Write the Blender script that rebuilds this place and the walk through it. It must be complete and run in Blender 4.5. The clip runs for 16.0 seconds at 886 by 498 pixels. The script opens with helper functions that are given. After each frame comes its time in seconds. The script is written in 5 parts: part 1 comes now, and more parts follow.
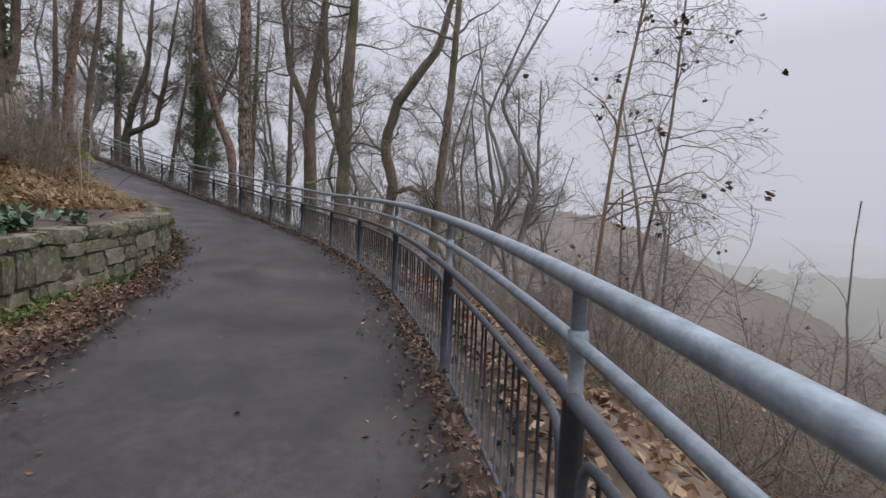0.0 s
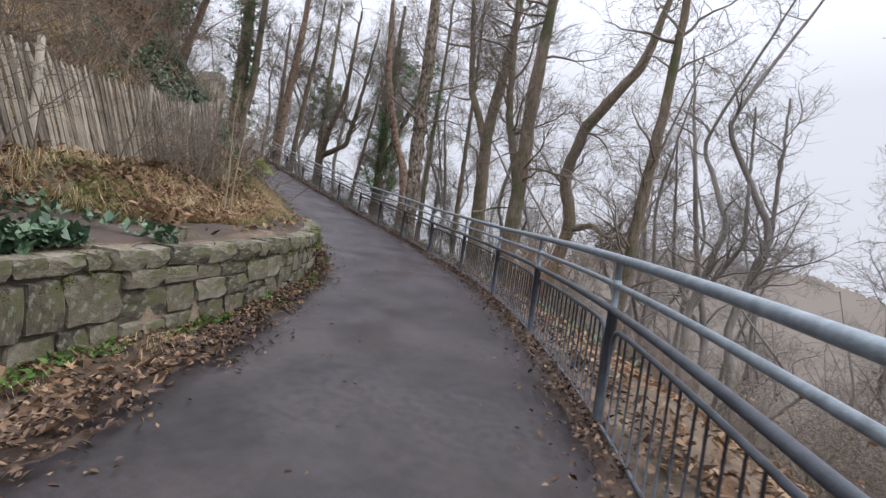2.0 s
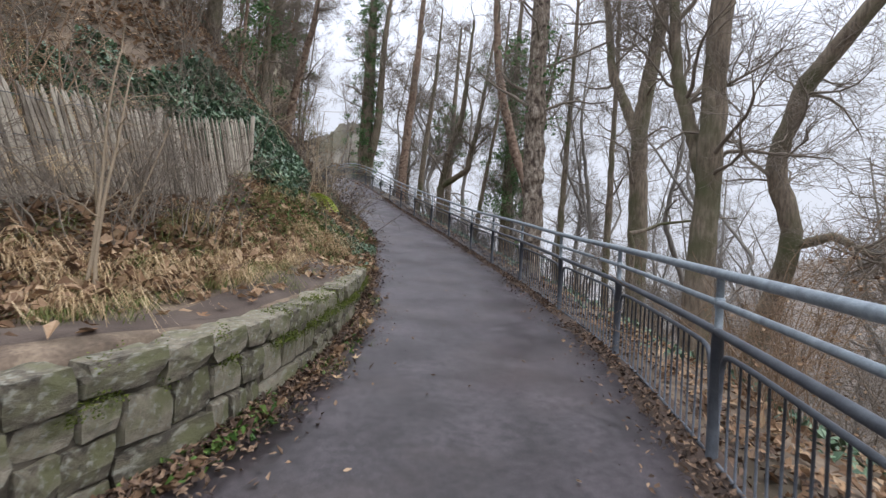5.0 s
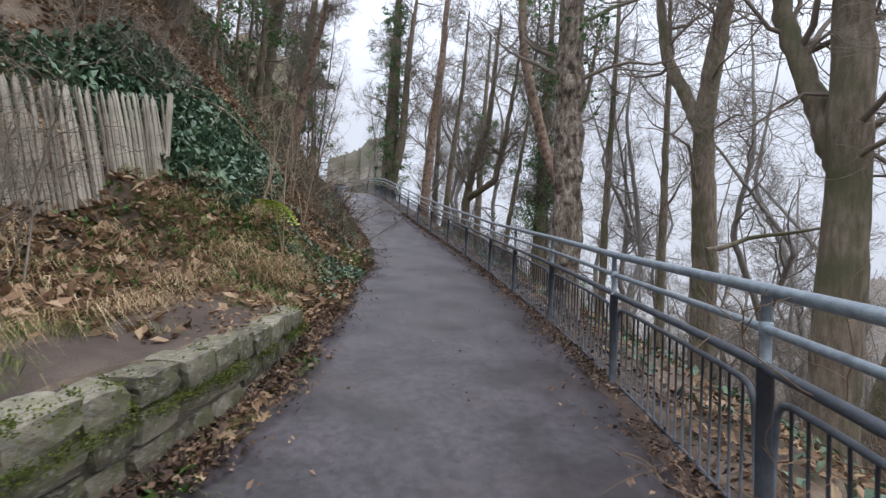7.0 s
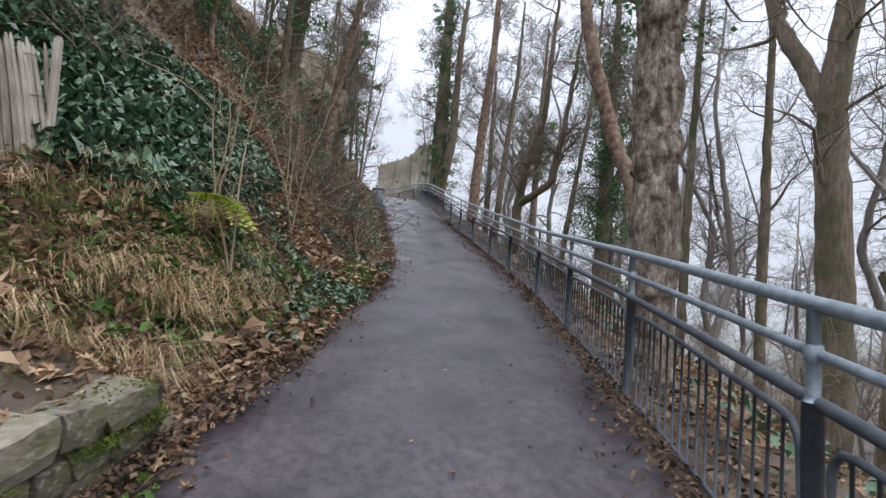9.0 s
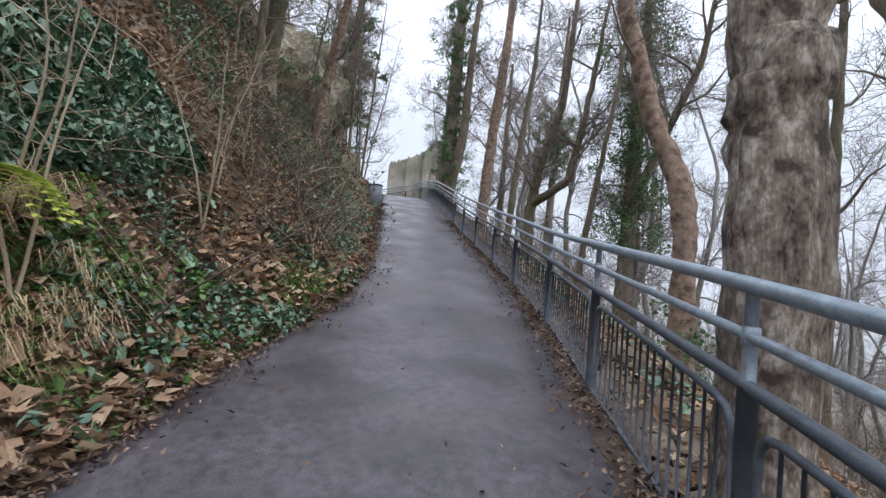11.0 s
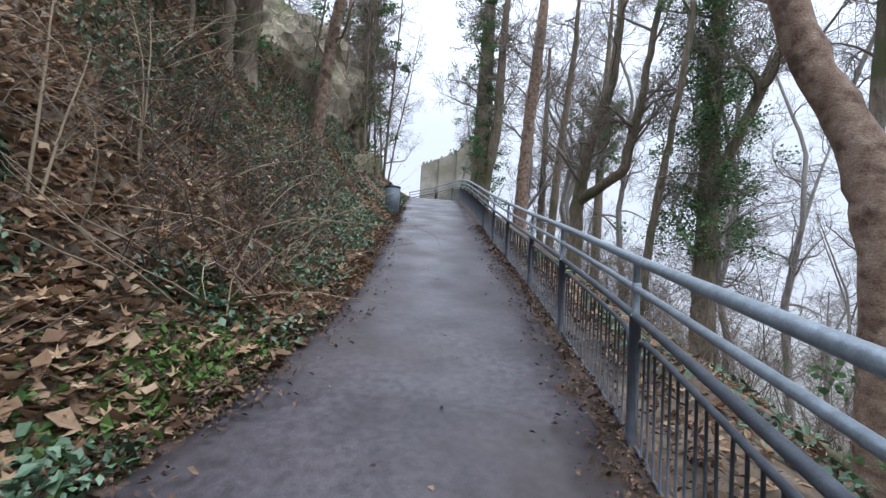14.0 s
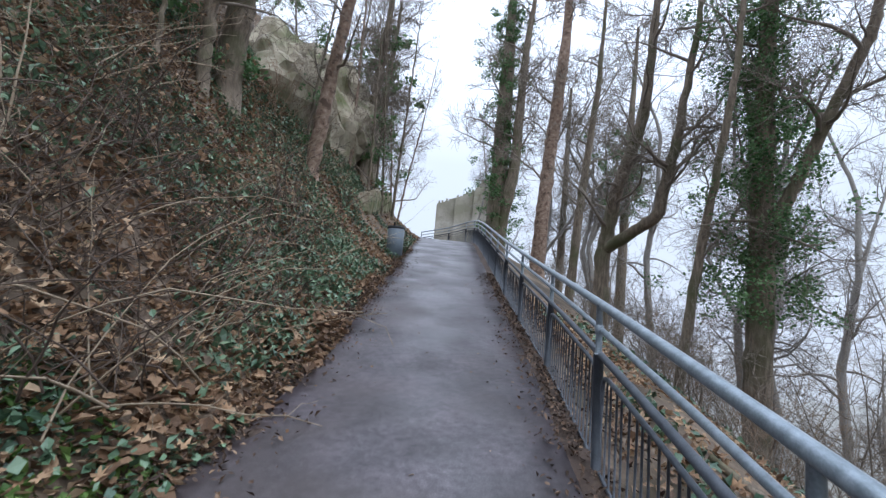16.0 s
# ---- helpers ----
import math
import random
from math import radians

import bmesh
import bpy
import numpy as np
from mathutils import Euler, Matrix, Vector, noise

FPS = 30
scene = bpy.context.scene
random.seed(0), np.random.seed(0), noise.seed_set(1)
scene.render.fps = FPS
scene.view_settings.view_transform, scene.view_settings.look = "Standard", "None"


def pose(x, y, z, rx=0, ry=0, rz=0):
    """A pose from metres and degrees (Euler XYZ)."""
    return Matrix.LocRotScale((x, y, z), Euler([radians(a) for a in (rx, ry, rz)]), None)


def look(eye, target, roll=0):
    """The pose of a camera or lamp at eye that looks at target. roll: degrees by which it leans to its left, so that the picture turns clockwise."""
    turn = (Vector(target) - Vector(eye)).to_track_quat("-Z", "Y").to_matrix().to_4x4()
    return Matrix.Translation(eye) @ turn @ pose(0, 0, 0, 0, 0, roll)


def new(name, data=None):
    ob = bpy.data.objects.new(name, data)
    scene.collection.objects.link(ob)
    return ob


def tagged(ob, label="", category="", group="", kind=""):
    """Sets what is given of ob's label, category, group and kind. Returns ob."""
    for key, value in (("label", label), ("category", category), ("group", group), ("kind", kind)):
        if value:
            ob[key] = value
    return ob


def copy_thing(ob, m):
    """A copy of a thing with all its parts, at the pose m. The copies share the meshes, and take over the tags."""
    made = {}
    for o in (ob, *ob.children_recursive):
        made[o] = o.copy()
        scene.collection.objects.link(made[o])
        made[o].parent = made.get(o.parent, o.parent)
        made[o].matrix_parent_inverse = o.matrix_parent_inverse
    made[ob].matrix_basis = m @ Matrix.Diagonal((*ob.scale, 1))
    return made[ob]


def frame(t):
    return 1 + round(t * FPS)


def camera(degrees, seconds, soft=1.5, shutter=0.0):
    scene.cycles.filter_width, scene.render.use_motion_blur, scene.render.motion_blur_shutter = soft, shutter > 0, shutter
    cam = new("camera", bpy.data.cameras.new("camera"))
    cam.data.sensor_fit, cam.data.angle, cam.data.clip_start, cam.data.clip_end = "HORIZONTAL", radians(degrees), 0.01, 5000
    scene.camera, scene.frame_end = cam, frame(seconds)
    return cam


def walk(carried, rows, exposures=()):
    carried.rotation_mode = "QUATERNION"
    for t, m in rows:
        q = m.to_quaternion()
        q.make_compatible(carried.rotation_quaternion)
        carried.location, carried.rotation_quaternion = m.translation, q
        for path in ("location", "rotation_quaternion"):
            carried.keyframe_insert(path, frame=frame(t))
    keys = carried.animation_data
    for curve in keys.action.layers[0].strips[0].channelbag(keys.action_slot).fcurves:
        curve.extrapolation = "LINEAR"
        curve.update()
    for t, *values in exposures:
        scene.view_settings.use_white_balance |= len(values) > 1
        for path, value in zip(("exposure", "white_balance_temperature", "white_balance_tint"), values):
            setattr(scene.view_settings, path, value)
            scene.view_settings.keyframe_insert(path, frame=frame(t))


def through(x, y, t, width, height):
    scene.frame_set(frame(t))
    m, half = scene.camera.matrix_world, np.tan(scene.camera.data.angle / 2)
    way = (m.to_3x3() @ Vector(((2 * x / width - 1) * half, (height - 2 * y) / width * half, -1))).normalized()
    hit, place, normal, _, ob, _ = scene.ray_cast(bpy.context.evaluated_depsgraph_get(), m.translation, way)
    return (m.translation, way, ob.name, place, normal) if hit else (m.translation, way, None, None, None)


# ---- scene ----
EXPOSURES = [(0.0, -0.42, 6600, 14), (1.5, -0.15, 6600, 13), (2.5, 0.06, 6550, 13), (4.5, 0.08, 6500, 12), (7.0, 0.0, 6350, 11), (9.5, 0.1, 6300, 11), (12.0, 0.2, 6050, 10), (14.5, 0.24, 5950, 10), (16.0, 0.18, 5850, 9)]
cam = camera(86.8, 16.0, soft=1.35, shutter=0.2)

PATH = [
    (0, (2.152, 0.901, 1.977), (1.785, 2.862, 1.835), 2.1),
    (0.5, (1.983, 1.413, 1.955), (1.478, 3.344, 1.836), 5.0),
    (1, (1.673, 1.935, 2.041), (1.023, 3.825, 1.980), 5.5),
    (1.5, (1.365, 2.593, 2.089), (0.511, 4.402, 2.062), 6.0),
    (2, (1.059, 3.207, 2.110), (0.047, 4.931, 2.047), 7.5),
    (2.5, (0.708, 3.848, 2.165), (-0.438, 5.485, 2.077), 6.6),
    (3, (0.345, 4.587, 2.096), (-0.907, 6.142, 1.979), 5.9),
    (3.5, (0.066, 5.256, 2.144), (-1.244, 6.759, 1.998), 6.7),
    (4, (-0.249, 5.962, 2.228), (-1.646, 7.390, 2.133), 4.4),
    (4.5, (-0.634, 6.605, 2.328), (-2.094, 7.971, 2.294), 3.3),
    (7, (-2.740, 9.463, 2.555), (-4.348, 10.650, 2.627), 2.5),
    (7.5, (-3.131, 9.961, 2.604), (-4.758, 11.120, 2.692), 2.7),
    (8, (-3.549, 10.381, 2.639), (-5.222, 11.474, 2.719), 2.8),
    (8.5, (-3.975, 10.779, 2.689), (-5.685, 11.812, 2.774), 3.8),
    (9, (-4.419, 11.214, 2.754), (-6.158, 12.196, 2.852), 3.6),
    (9.5, (-4.866, 11.610, 2.864), (-6.619, 12.567, 2.973), 3.9),
    (12, (-6.773, 13.258, 3.070), (-8.558, 14.156, 3.158), 4.4),
    (12.5, (-7.197, 13.530, 3.233), (-8.995, 14.403, 3.308), 3.4),
    (13, (-7.613, 13.919, 3.343), (-9.440, 14.727, 3.430), 2.8),
    (13.5, (-8.031, 14.126, 3.329), (-9.875, 14.895, 3.405), 3.2),
    (14, (-8.352, 14.361, 3.448), (-10.201, 15.117, 3.540), 3.0),
    (14.5, (-8.711, 14.666, 3.528), (-10.559, 15.424, 3.624), 3.5),
    (15, (-9.085, 14.769, 3.565), (-10.929, 15.530, 3.703), 3.4),
    (15.5, (-9.449, 14.921, 3.695), (-11.303, 15.650, 3.865), 4.7),
    (16, (-9.787, 15.256, 3.872), (-11.655, 15.927, 4.121), 4.8),
]
walk(cam, [(t, look(eye, target, roll)) for t, eye, target, roll in PATH], EXPOSURES)

# ---- light: an overcast winter sky, the sun behind thick cloud ----
world = bpy.data.worlds.new("overcast_sky")
scene.world = world
world.use_nodes = True
wn, wl = world.node_tree.nodes, world.node_tree.links
sky = wn.new("ShaderNodeTexSky")
sky.sky_type = "NISHITA"
sky.sun_disc = False
sky.sun_elevation, sky.sun_rotation = radians(35), radians(140)
sky.dust_density = 4.0
dim = wn.new("ShaderNodeVectorMath")
dim.operation = "SCALE"
dim.inputs["Scale"].default_value = 0.1
wl.new(sky.outputs[0], dim.inputs[0])
coord = wn.new("ShaderNodeTexCoord")
sep = wn.new("ShaderNodeSeparateXYZ")
wl.new(coord.outputs["Generated"], sep.inputs[0])
cloud = wn.new("ShaderNodeValToRGB")
cloud.color_ramp.elements[0].position, cloud.color_ramp.elements[0].color = 0.0, (0.76, 0.80, 0.90, 1)
cloud.color_ramp.elements[1].position, cloud.color_ramp.elements[1].color = 1.0, (3.3, 3.5, 3.9, 1)
mid_sky = cloud.color_ramp.elements.new(0.3)
mid_sky.color = (0.84, 0.885, 0.985, 1)
high_sky = cloud.color_ramp.elements.new(0.55)
high_sky.color = (1.4, 1.48, 1.66, 1)
wl.new(sep.outputs["Z"], cloud.inputs[0])
blend = wn.new("ShaderNodeMixRGB")
blend.inputs[0].default_value = 0.92
wl.new(dim.outputs[0], blend.inputs[1])
wl.new(cloud.outputs[0], blend.inputs[2])
wn["Background"].inputs["Strength"].default_value = 1.0
wl.new(blend.outputs[0], wn["Background"].inputs["Color"])

sun = new("sun", bpy.data.lights.new("sun", "SUN"))
sun.data.energy, sun.data.angle, sun.data.color = 1.4, radians(60), (1.0, 0.98, 0.96)
sun.matrix_world = look((20, 10, 30), (0, 0, 0))


# ---- materials ----
def material(name, stops, scale=8.0, rough=0.85, bump=0.3, detail=8.0, fine=60.0, metal=0.0, per_object=0.0, per_island=0.0,
             stretch=(1, 1, 1), through=0.0, span=(0.28, 0.72), patch2=None, patch=None, patch_scale=0.6, bump_scale=None, spec=0.3):
    """A two-scale noise material. stops: colours of the ramp; patch: a colour that takes over in large stains."""
    m = bpy.data.materials.new(name)
    m.use_nodes = True
    n, l = m.node_tree.nodes, m.node_tree.links
    b = n["Principled BSDF"]
    b.inputs["Metallic"].default_value = metal
    b.inputs["Specular IOR Level"].default_value = spec
    co = n.new("ShaderNodeTexCoord")
    mp = n.new("ShaderNodeMapping")
    mp.inputs["Scale"].default_value = stretch
    l.new(co.outputs["Object"], mp.inputs[0])
    big = n.new("ShaderNodeTexNoise")
    big.inputs["Scale"].default_value, big.inputs["Detail"].default_value = scale, detail
    l.new(mp.outputs[0], big.inputs["Vector"])
    small = n.new("ShaderNodeTexNoise")
    small.inputs["Scale"].default_value, small.inputs["Detail"].default_value = fine, 4
    l.new(mp.outputs[0], small.inputs["Vector"])
    mix = n.new("ShaderNodeMath")
    mix.operation = "MULTIPLY_ADD"
    mix.inputs[1].default_value = 0.35
    l.new(small.outputs[0], mix.inputs[0])
    half = n.new("ShaderNodeMath")
    half.operation = "MULTIPLY"
    half.inputs[1].default_value = 0.65
    l.new(big.outputs[0], half.inputs[0])
    l.new(half.outputs[0], mix.inputs[2])
    value = mix.outputs[0]
    if per_object or per_island:
        src = n.new("ShaderNodeObjectInfo" if per_object else "ShaderNodeNewGeometry")
        add = n.new("ShaderNodeMath")
        add.operation = "MULTIPLY_ADD"
        add.inputs[1].default_value = per_object or per_island
        l.new(src.outputs["Random" if per_object else "Random Per Island"], add.inputs[0])
        sub = n.new("ShaderNodeMath")
        sub.operation = "SUBTRACT"
        sub.inputs[1].default_value = (per_object or per_island) / 2
        l.new(value, sub.inputs[0])
        l.new(sub.outputs[0], add.inputs[2])
        value = add.outputs[0]
    ramp = n.new("ShaderNodeValToRGB")
    e = ramp.color_ramp.elements
    lo, hi = (0.0, 1.0) if per_island > 0.5 else span
    while len(e) < len(stops):
        e.new(0.5)
    for i, c in enumerate(stops):
        e[i].position = lo + (hi - lo) * i / max(1, len(stops) - 1)
        e[i].color = (*c, 1)
    l.new(value, ramp.inputs[0])
    colour = ramp.outputs[0]
    if patch:
        pn = n.new("ShaderNodeTexNoise")
        pn.inputs["Scale"].default_value, pn.inputs["Detail"].default_value = patch_scale, 6
        l.new(co.outputs["Object"], pn.inputs["Vector"])
        pr = n.new("ShaderNodeValToRGB")
        pr.color_ramp.elements[0].position, pr.color_ramp.elements[1].position = 0.46, 0.64
        l.new(pn.outputs[0], pr.inputs[0])
        pm = n.new("ShaderNodeMixRGB")
        pm.inputs[2].default_value = (*patch, 1)
        l.new(pr.outputs[0], pm.inputs[0])
        l.new(colour, pm.inputs[1])
        colour = pm.outputs[0]
    if patch2:
        qn = n.new("ShaderNodeTexNoise")
        qn.inputs["Scale"].default_value, qn.inputs["Detail"].default_value = patch_scale * 5.3, 8
        l.new(co.outputs["Object"], qn.inputs["Vector"])
        qr = n.new("ShaderNodeValToRGB")
        qr.color_ramp.elements[0].position, qr.color_ramp.elements[1].position = 0.55, 0.66
        l.new(qn.outputs[0], qr.inputs[0])
        qm = n.new("ShaderNodeMixRGB")
        qm.inputs[2].default_value = (*patch2, 1)
        l.new(qr.outputs[0], qm.inputs[0])
        l.new(colour, qm.inputs[1])
        colour = qm.outputs[0]
    l.new(colour, b.inputs["Base Color"])
    rr = n.new("ShaderNodeMapRange")
    rr.inputs["To Min"].default_value, rr.inputs["To Max"].default_value = max(0.0, rough - 0.12), min(1.0, rough + 0.12)
    l.new(big.outputs[0], rr.inputs["Value"])
    l.new(rr.outputs[0], b.inputs["Roughness"])
    if through:
        tr = n.new("ShaderNodeBsdfTranslucent")
        l.new(colour, tr.inputs["Color"])
        ms = n.new("ShaderNodeMixShader")
        ms.inputs[0].default_value = through
        l.new(b.outputs[0], ms.inputs[1])
        l.new(tr.outputs[0], ms.inputs[2])
        l.new(ms.outputs[0], n["Material Output"].inputs["Surface"])
    if bump:
        bp = n.new("ShaderNodeBump")
        bp.inputs["Strength"].default_value, bp.inputs["Distance"].default_value = bump, 0.02
        l.new(mix.outputs[0], bp.inputs["Height"])
        l.new(bp.outputs[0], b.inputs["Normal"])
    return m


def asphalt():
    """Worn asphalt: fine aggregate, brown silt stains, patches polished and damp or dull; its colour is brightened
    along Y, up the hill.
    """
    m = bpy.data.materials.new("asphalt")
    m.use_nodes = True
    n, l = m.node_tree.nodes, m.node_tree.links
    b = n["Principled BSDF"]
    co = n.new("ShaderNodeTexCoord")

    def noise_at(scale, detail, stretch=None):
        t = n.new("ShaderNodeTexNoise")
        t.inputs["Scale"].default_value, t.inputs["Detail"].default_value = scale, detail
        l.new(co.outputs["Object"], t.inputs["Vector"])
        return t.outputs[0]

    def ramp(value, *stops):
        r = n.new("ShaderNodeValToRGB")
        e = r.color_ramp.elements
        while len(e) < len(stops):
            e.new(0.5)
        for k, (at_, c) in enumerate(stops):
            e[k].position, e[k].color = at_, (*c, 1)
        l.new(value, r.inputs[0])
        return r.outputs[0]

    def mix(kind, fac, a, c):
        x = n.new("ShaderNodeMixRGB")
        x.blend_type = kind
        for k, v in enumerate((fac, a, c)):
            if isinstance(v, (int, float)):
                x.inputs[k].default_value = v
            elif isinstance(v, tuple):
                x.inputs[k].default_value = (*v, 1)
            else:
                l.new(v, x.inputs[k])
        return x.outputs[0]

    grain = noise_at(170, 3)
    blotch = noise_at(1.5, 9)
    broad = noise_at(1.1, 8)
    chips = n.new("ShaderNodeTexVoronoi")
    chips.inputs["Scale"].default_value = 95
    l.new(co.outputs["Object"], chips.inputs["Vector"])
    base = ramp(grain, (0.3, (0.020, 0.0165, 0.0175)), (0.5, (0.042, 0.036, 0.039)), (0.68, (0.085, 0.075, 0.079)))
    # Brightness set in the base colour along Y: darker low, lighter uphill.
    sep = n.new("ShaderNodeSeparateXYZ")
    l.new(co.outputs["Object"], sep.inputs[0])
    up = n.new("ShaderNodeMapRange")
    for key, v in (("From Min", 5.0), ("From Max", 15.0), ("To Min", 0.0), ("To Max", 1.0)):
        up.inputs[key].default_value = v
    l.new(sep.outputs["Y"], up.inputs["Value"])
    tone_by_y = mix("MIX", up.outputs[0], (0.52, 0.49, 0.48), (1.18, 1.17, 1.22))
    base = mix("MULTIPLY", 1.0, base, tone_by_y)
    base = mix("MULTIPLY", 0.75, base, ramp(blotch, (0.36, (0.5, 0.46, 0.45)), (0.5, (1, 1, 1)), (0.64, (1.4, 1.37, 1.38))))
    base = mix("MULTIPLY", 0.8, base, ramp(noise_at(14, 8), (0.36, (0.55, 0.53, 0.53)), (0.5, (1, 1, 1)), (0.64, (1.4, 1.38, 1.38))))
    base = mix("MIX", ramp(noise_at(0.9, 10), (0.5, (0, 0, 0)), (0.7, (0.45, 0.45, 0.45))), base, (0.058, 0.043, 0.039))
    base = mix("MIX", ramp(chips.outputs["Distance"], (0.10, (0.35, 0.35, 0.35)), (0.2, (0, 0, 0))), base, (0.15, 0.135, 0.13))
    l.new(base, b.inputs["Base Color"])
    r = n.new("ShaderNodeMapRange")
    for key, v in (("From Min", 0.35), ("From Max", 0.65), ("To Min", 0.30), ("To Max", 0.56)):
        r.inputs[key].default_value = v
    l.new(broad, r.inputs["Value"])
    l.new(r.outputs[0], b.inputs["Roughness"])
    b.inputs["Specular IOR Level"].default_value = 0.5
    bp = n.new("ShaderNodeBump")
    bp.inputs["Strength"].default_value, bp.inputs["Distance"].default_value = 0.3, 0.006
    l.new(mix("ADD", 0.6, grain, blotch), bp.inputs["Height"])
    l.new(bp.outputs[0], b.inputs["Normal"])
    return m


M_ASPHALT = asphalt()
M_SOIL = material("leafy_soil", [(0.06, 0.043, 0.032), (0.135, 0.10, 0.072), (0.24, 0.185, 0.13)], 5, 0.95, 0.8, 10, 40, patch=(0.05, 0.038, 0.024), patch_scale=0.8)
M_DIRT = material("trodden_earth", [(0.035, 0.025, 0.02), (0.068, 0.05, 0.04), (0.11, 0.085, 0.067)], 3, 0.9, 0.4, 8, 70)
M_STONE = material("sandstone", [(0.055, 0.048, 0.037), (0.12, 0.104, 0.077), (0.185, 0.163, 0.122), (0.28, 0.25, 0.195)], 5, 0.9, 0.9, 12, 45, per_object=0.34, span=(0.3, 0.7), patch=(0.115, 0.115, 0.06), patch_scale=1.3, patch2=(0.215, 0.21, 0.17))
M_MORTAR = material("earthy_mortar", [(0.03, 0.026, 0.02), (0.085, 0.073, 0.056), (0.16, 0.14, 0.105)], 4, 0.95, 0.8, 10, 50, patch=(0.03, 0.027, 0.02), patch_scale=1.4)
M_MOSS = material("wall_moss", [(0.035, 0.052, 0.009), (0.08, 0.105, 0.016), (0.15, 0.16, 0.03)], 9, 0.9, 0.0, per_island=0.8, through=0.15)
M_RUIN = material("ruin_masonry", [(0.20, 0.185, 0.155), (0.33, 0.31, 0.265), (0.44, 0.42, 0.365)], 0.9, 0.92, 0.6, 9, 6, patch=(0.20, 0.19, 0.14), patch_scale=0.4)
M_PALE = material("weathered_chestnut", [(0.12, 0.10, 0.078), (0.27, 0.235, 0.19), (0.42, 0.38, 0.31)], 6, 0.85, 0.5, 8, 40, per_object=0.4, stretch=(6, 6, 0.7))
M_GALV = material("galvanised_steel", [(0.12, 0.145, 0.165), (0.22, 0.26, 0.29), (0.34, 0.385, 0.43)], 18, 0.42, 0.12, 6, 120, metal=0.35, spec=0.5)
M_POST = material("dull_grey_steel", [(0.035, 0.038, 0.045), (0.068, 0.077, 0.092), (0.115, 0.125, 0.14)], 10, 0.55, 0.15, 6, 120, metal=0.3, spec=0.5)
M_BARK = material("wet_bark", [(0.055, 0.042, 0.032), (0.17, 0.135, 0.10), (0.30, 0.25, 0.195)], 7, 0.9, 1.0, 10, 50, stretch=(2.5, 2.5, 0.5), patch=(0.085, 0.09, 0.045), patch_scale=1.1)
M_BARK_RED = material("reddish_bark", [(0.07, 0.042, 0.03), (0.18, 0.12, 0.087), (0.25, 0.18, 0.135), (0.36, 0.28, 0.22)], 6, 0.9, 1.0, 12, 45, span=(0.34, 0.66), stretch=(1.3, 1.3, 1.6), patch2=(0.09, 0.06, 0.043), patch_scale=0.9)
M_BARK_FLAKY = material("flaky_bark", [(0.03, 0.022, 0.017), (0.13, 0.10, 0.077), (0.20, 0.165, 0.13), (0.36, 0.315, 0.26)], 11, 0.9, 1.0, 12, 45, span=(0.36, 0.62), stretch=(1.5, 1.5, 0.7), patch2=(0.05, 0.036, 0.027), patch_scale=1.3)
M_TWIG = material("bare_twig", [(0.13, 0.107, 0.085), (0.22, 0.185, 0.15)], 3, 0.85, 0.0)
M_BRAMBLE = material("dark_bramble_stem", [(0.04, 0.028, 0.022), (0.085, 0.062, 0.048), (0.17, 0.13, 0.10)], 3, 0.8, 0.0)
M_TWIG_PALE = material("pale_twig", [(0.20, 0.155, 0.105), (0.34, 0.27, 0.19)], 3, 0.85, 0.0)
M_TWIG_RED = material("russet_twig", [(0.15, 0.10, 0.065), (0.27, 0.185, 0.12)], 3, 0.85, 0.0)
M_DEAD = material("dead_leaf", [(0.06, 0.036, 0.023), (0.16, 0.095, 0.055), (0.29, 0.185, 0.11), (0.46, 0.34, 0.22)], 3, 0.8, 0.0, per_island=0.9, through=0.25)
M_MULCH = material("rotting_leaf", [(0.025, 0.016, 0.012), (0.06, 0.038, 0.026), (0.12, 0.075, 0.05), (0.24, 0.16, 0.10)], 3, 0.75, 0.0, per_island=0.9)
M_IVY = material("ivy_leaf", [(0.025, 0.058, 0.032), (0.062, 0.115, 0.062), (0.14, 0.215, 0.12)], 3, 0.42, 0.0, per_island=0.9, spec=0.5)
# Lighter copy of the ivy leaf: brightness against the sky put into its colour.
M_IVY_TREE = material("ivy_leaf_painted_lit", [(0.04, 0.09, 0.035), (0.09, 0.17, 0.065), (0.16, 0.26, 0.11)], 3, 0.45, 0.0, per_island=0.9, through=0.4)
M_IVY_PALE = material("dull_ivy_leaf", [(0.05, 0.085, 0.05), (0.10, 0.16, 0.085), (0.20, 0.27, 0.16)], 3, 0.5, 0.0, per_island=0.9, through=0.2, spec=0.5)
M_MAPLE = material("tan_maple_leaf", [(0.11, 0.06, 0.032), (0.24, 0.14, 0.075), (0.38, 0.25, 0.145), (0.52, 0.38, 0.24)], 8, 0.8, 0.0, per_island=0.9, through=0.2)
M_VERGE = material("silt_and_leaf_crumbs", [(0.022, 0.015, 0.012), (0.055, 0.038, 0.029), (0.10, 0.07, 0.05)], 14, 0.92, 0.9, 12, 70, patch=(0.07, 0.047, 0.036), patch_scale=1.7)
# Far woods: distance haze painted in as paler, greyer bark and twigs.
M_GREY_BARK = material("fog_tinted_bark", [(0.13, 0.12, 0.105), (0.22, 0.205, 0.185), (0.30, 0.285, 0.26)], 5, 0.9, 0.6, 8, 40, stretch=(2.5, 2.5, 0.5))
M_GREY_TWIG = material("fog_tinted_twig", [(0.17, 0.155, 0.14), (0.27, 0.25, 0.23)], 3, 0.85, 0.0)
M_GREEN = material("fresh_green_leaf", [(0.03, 0.07, 0.015), (0.08, 0.15, 0.03), (0.15, 0.22, 0.06)], 3, 0.55, 0.0, per_island=0.9, through=0.25)
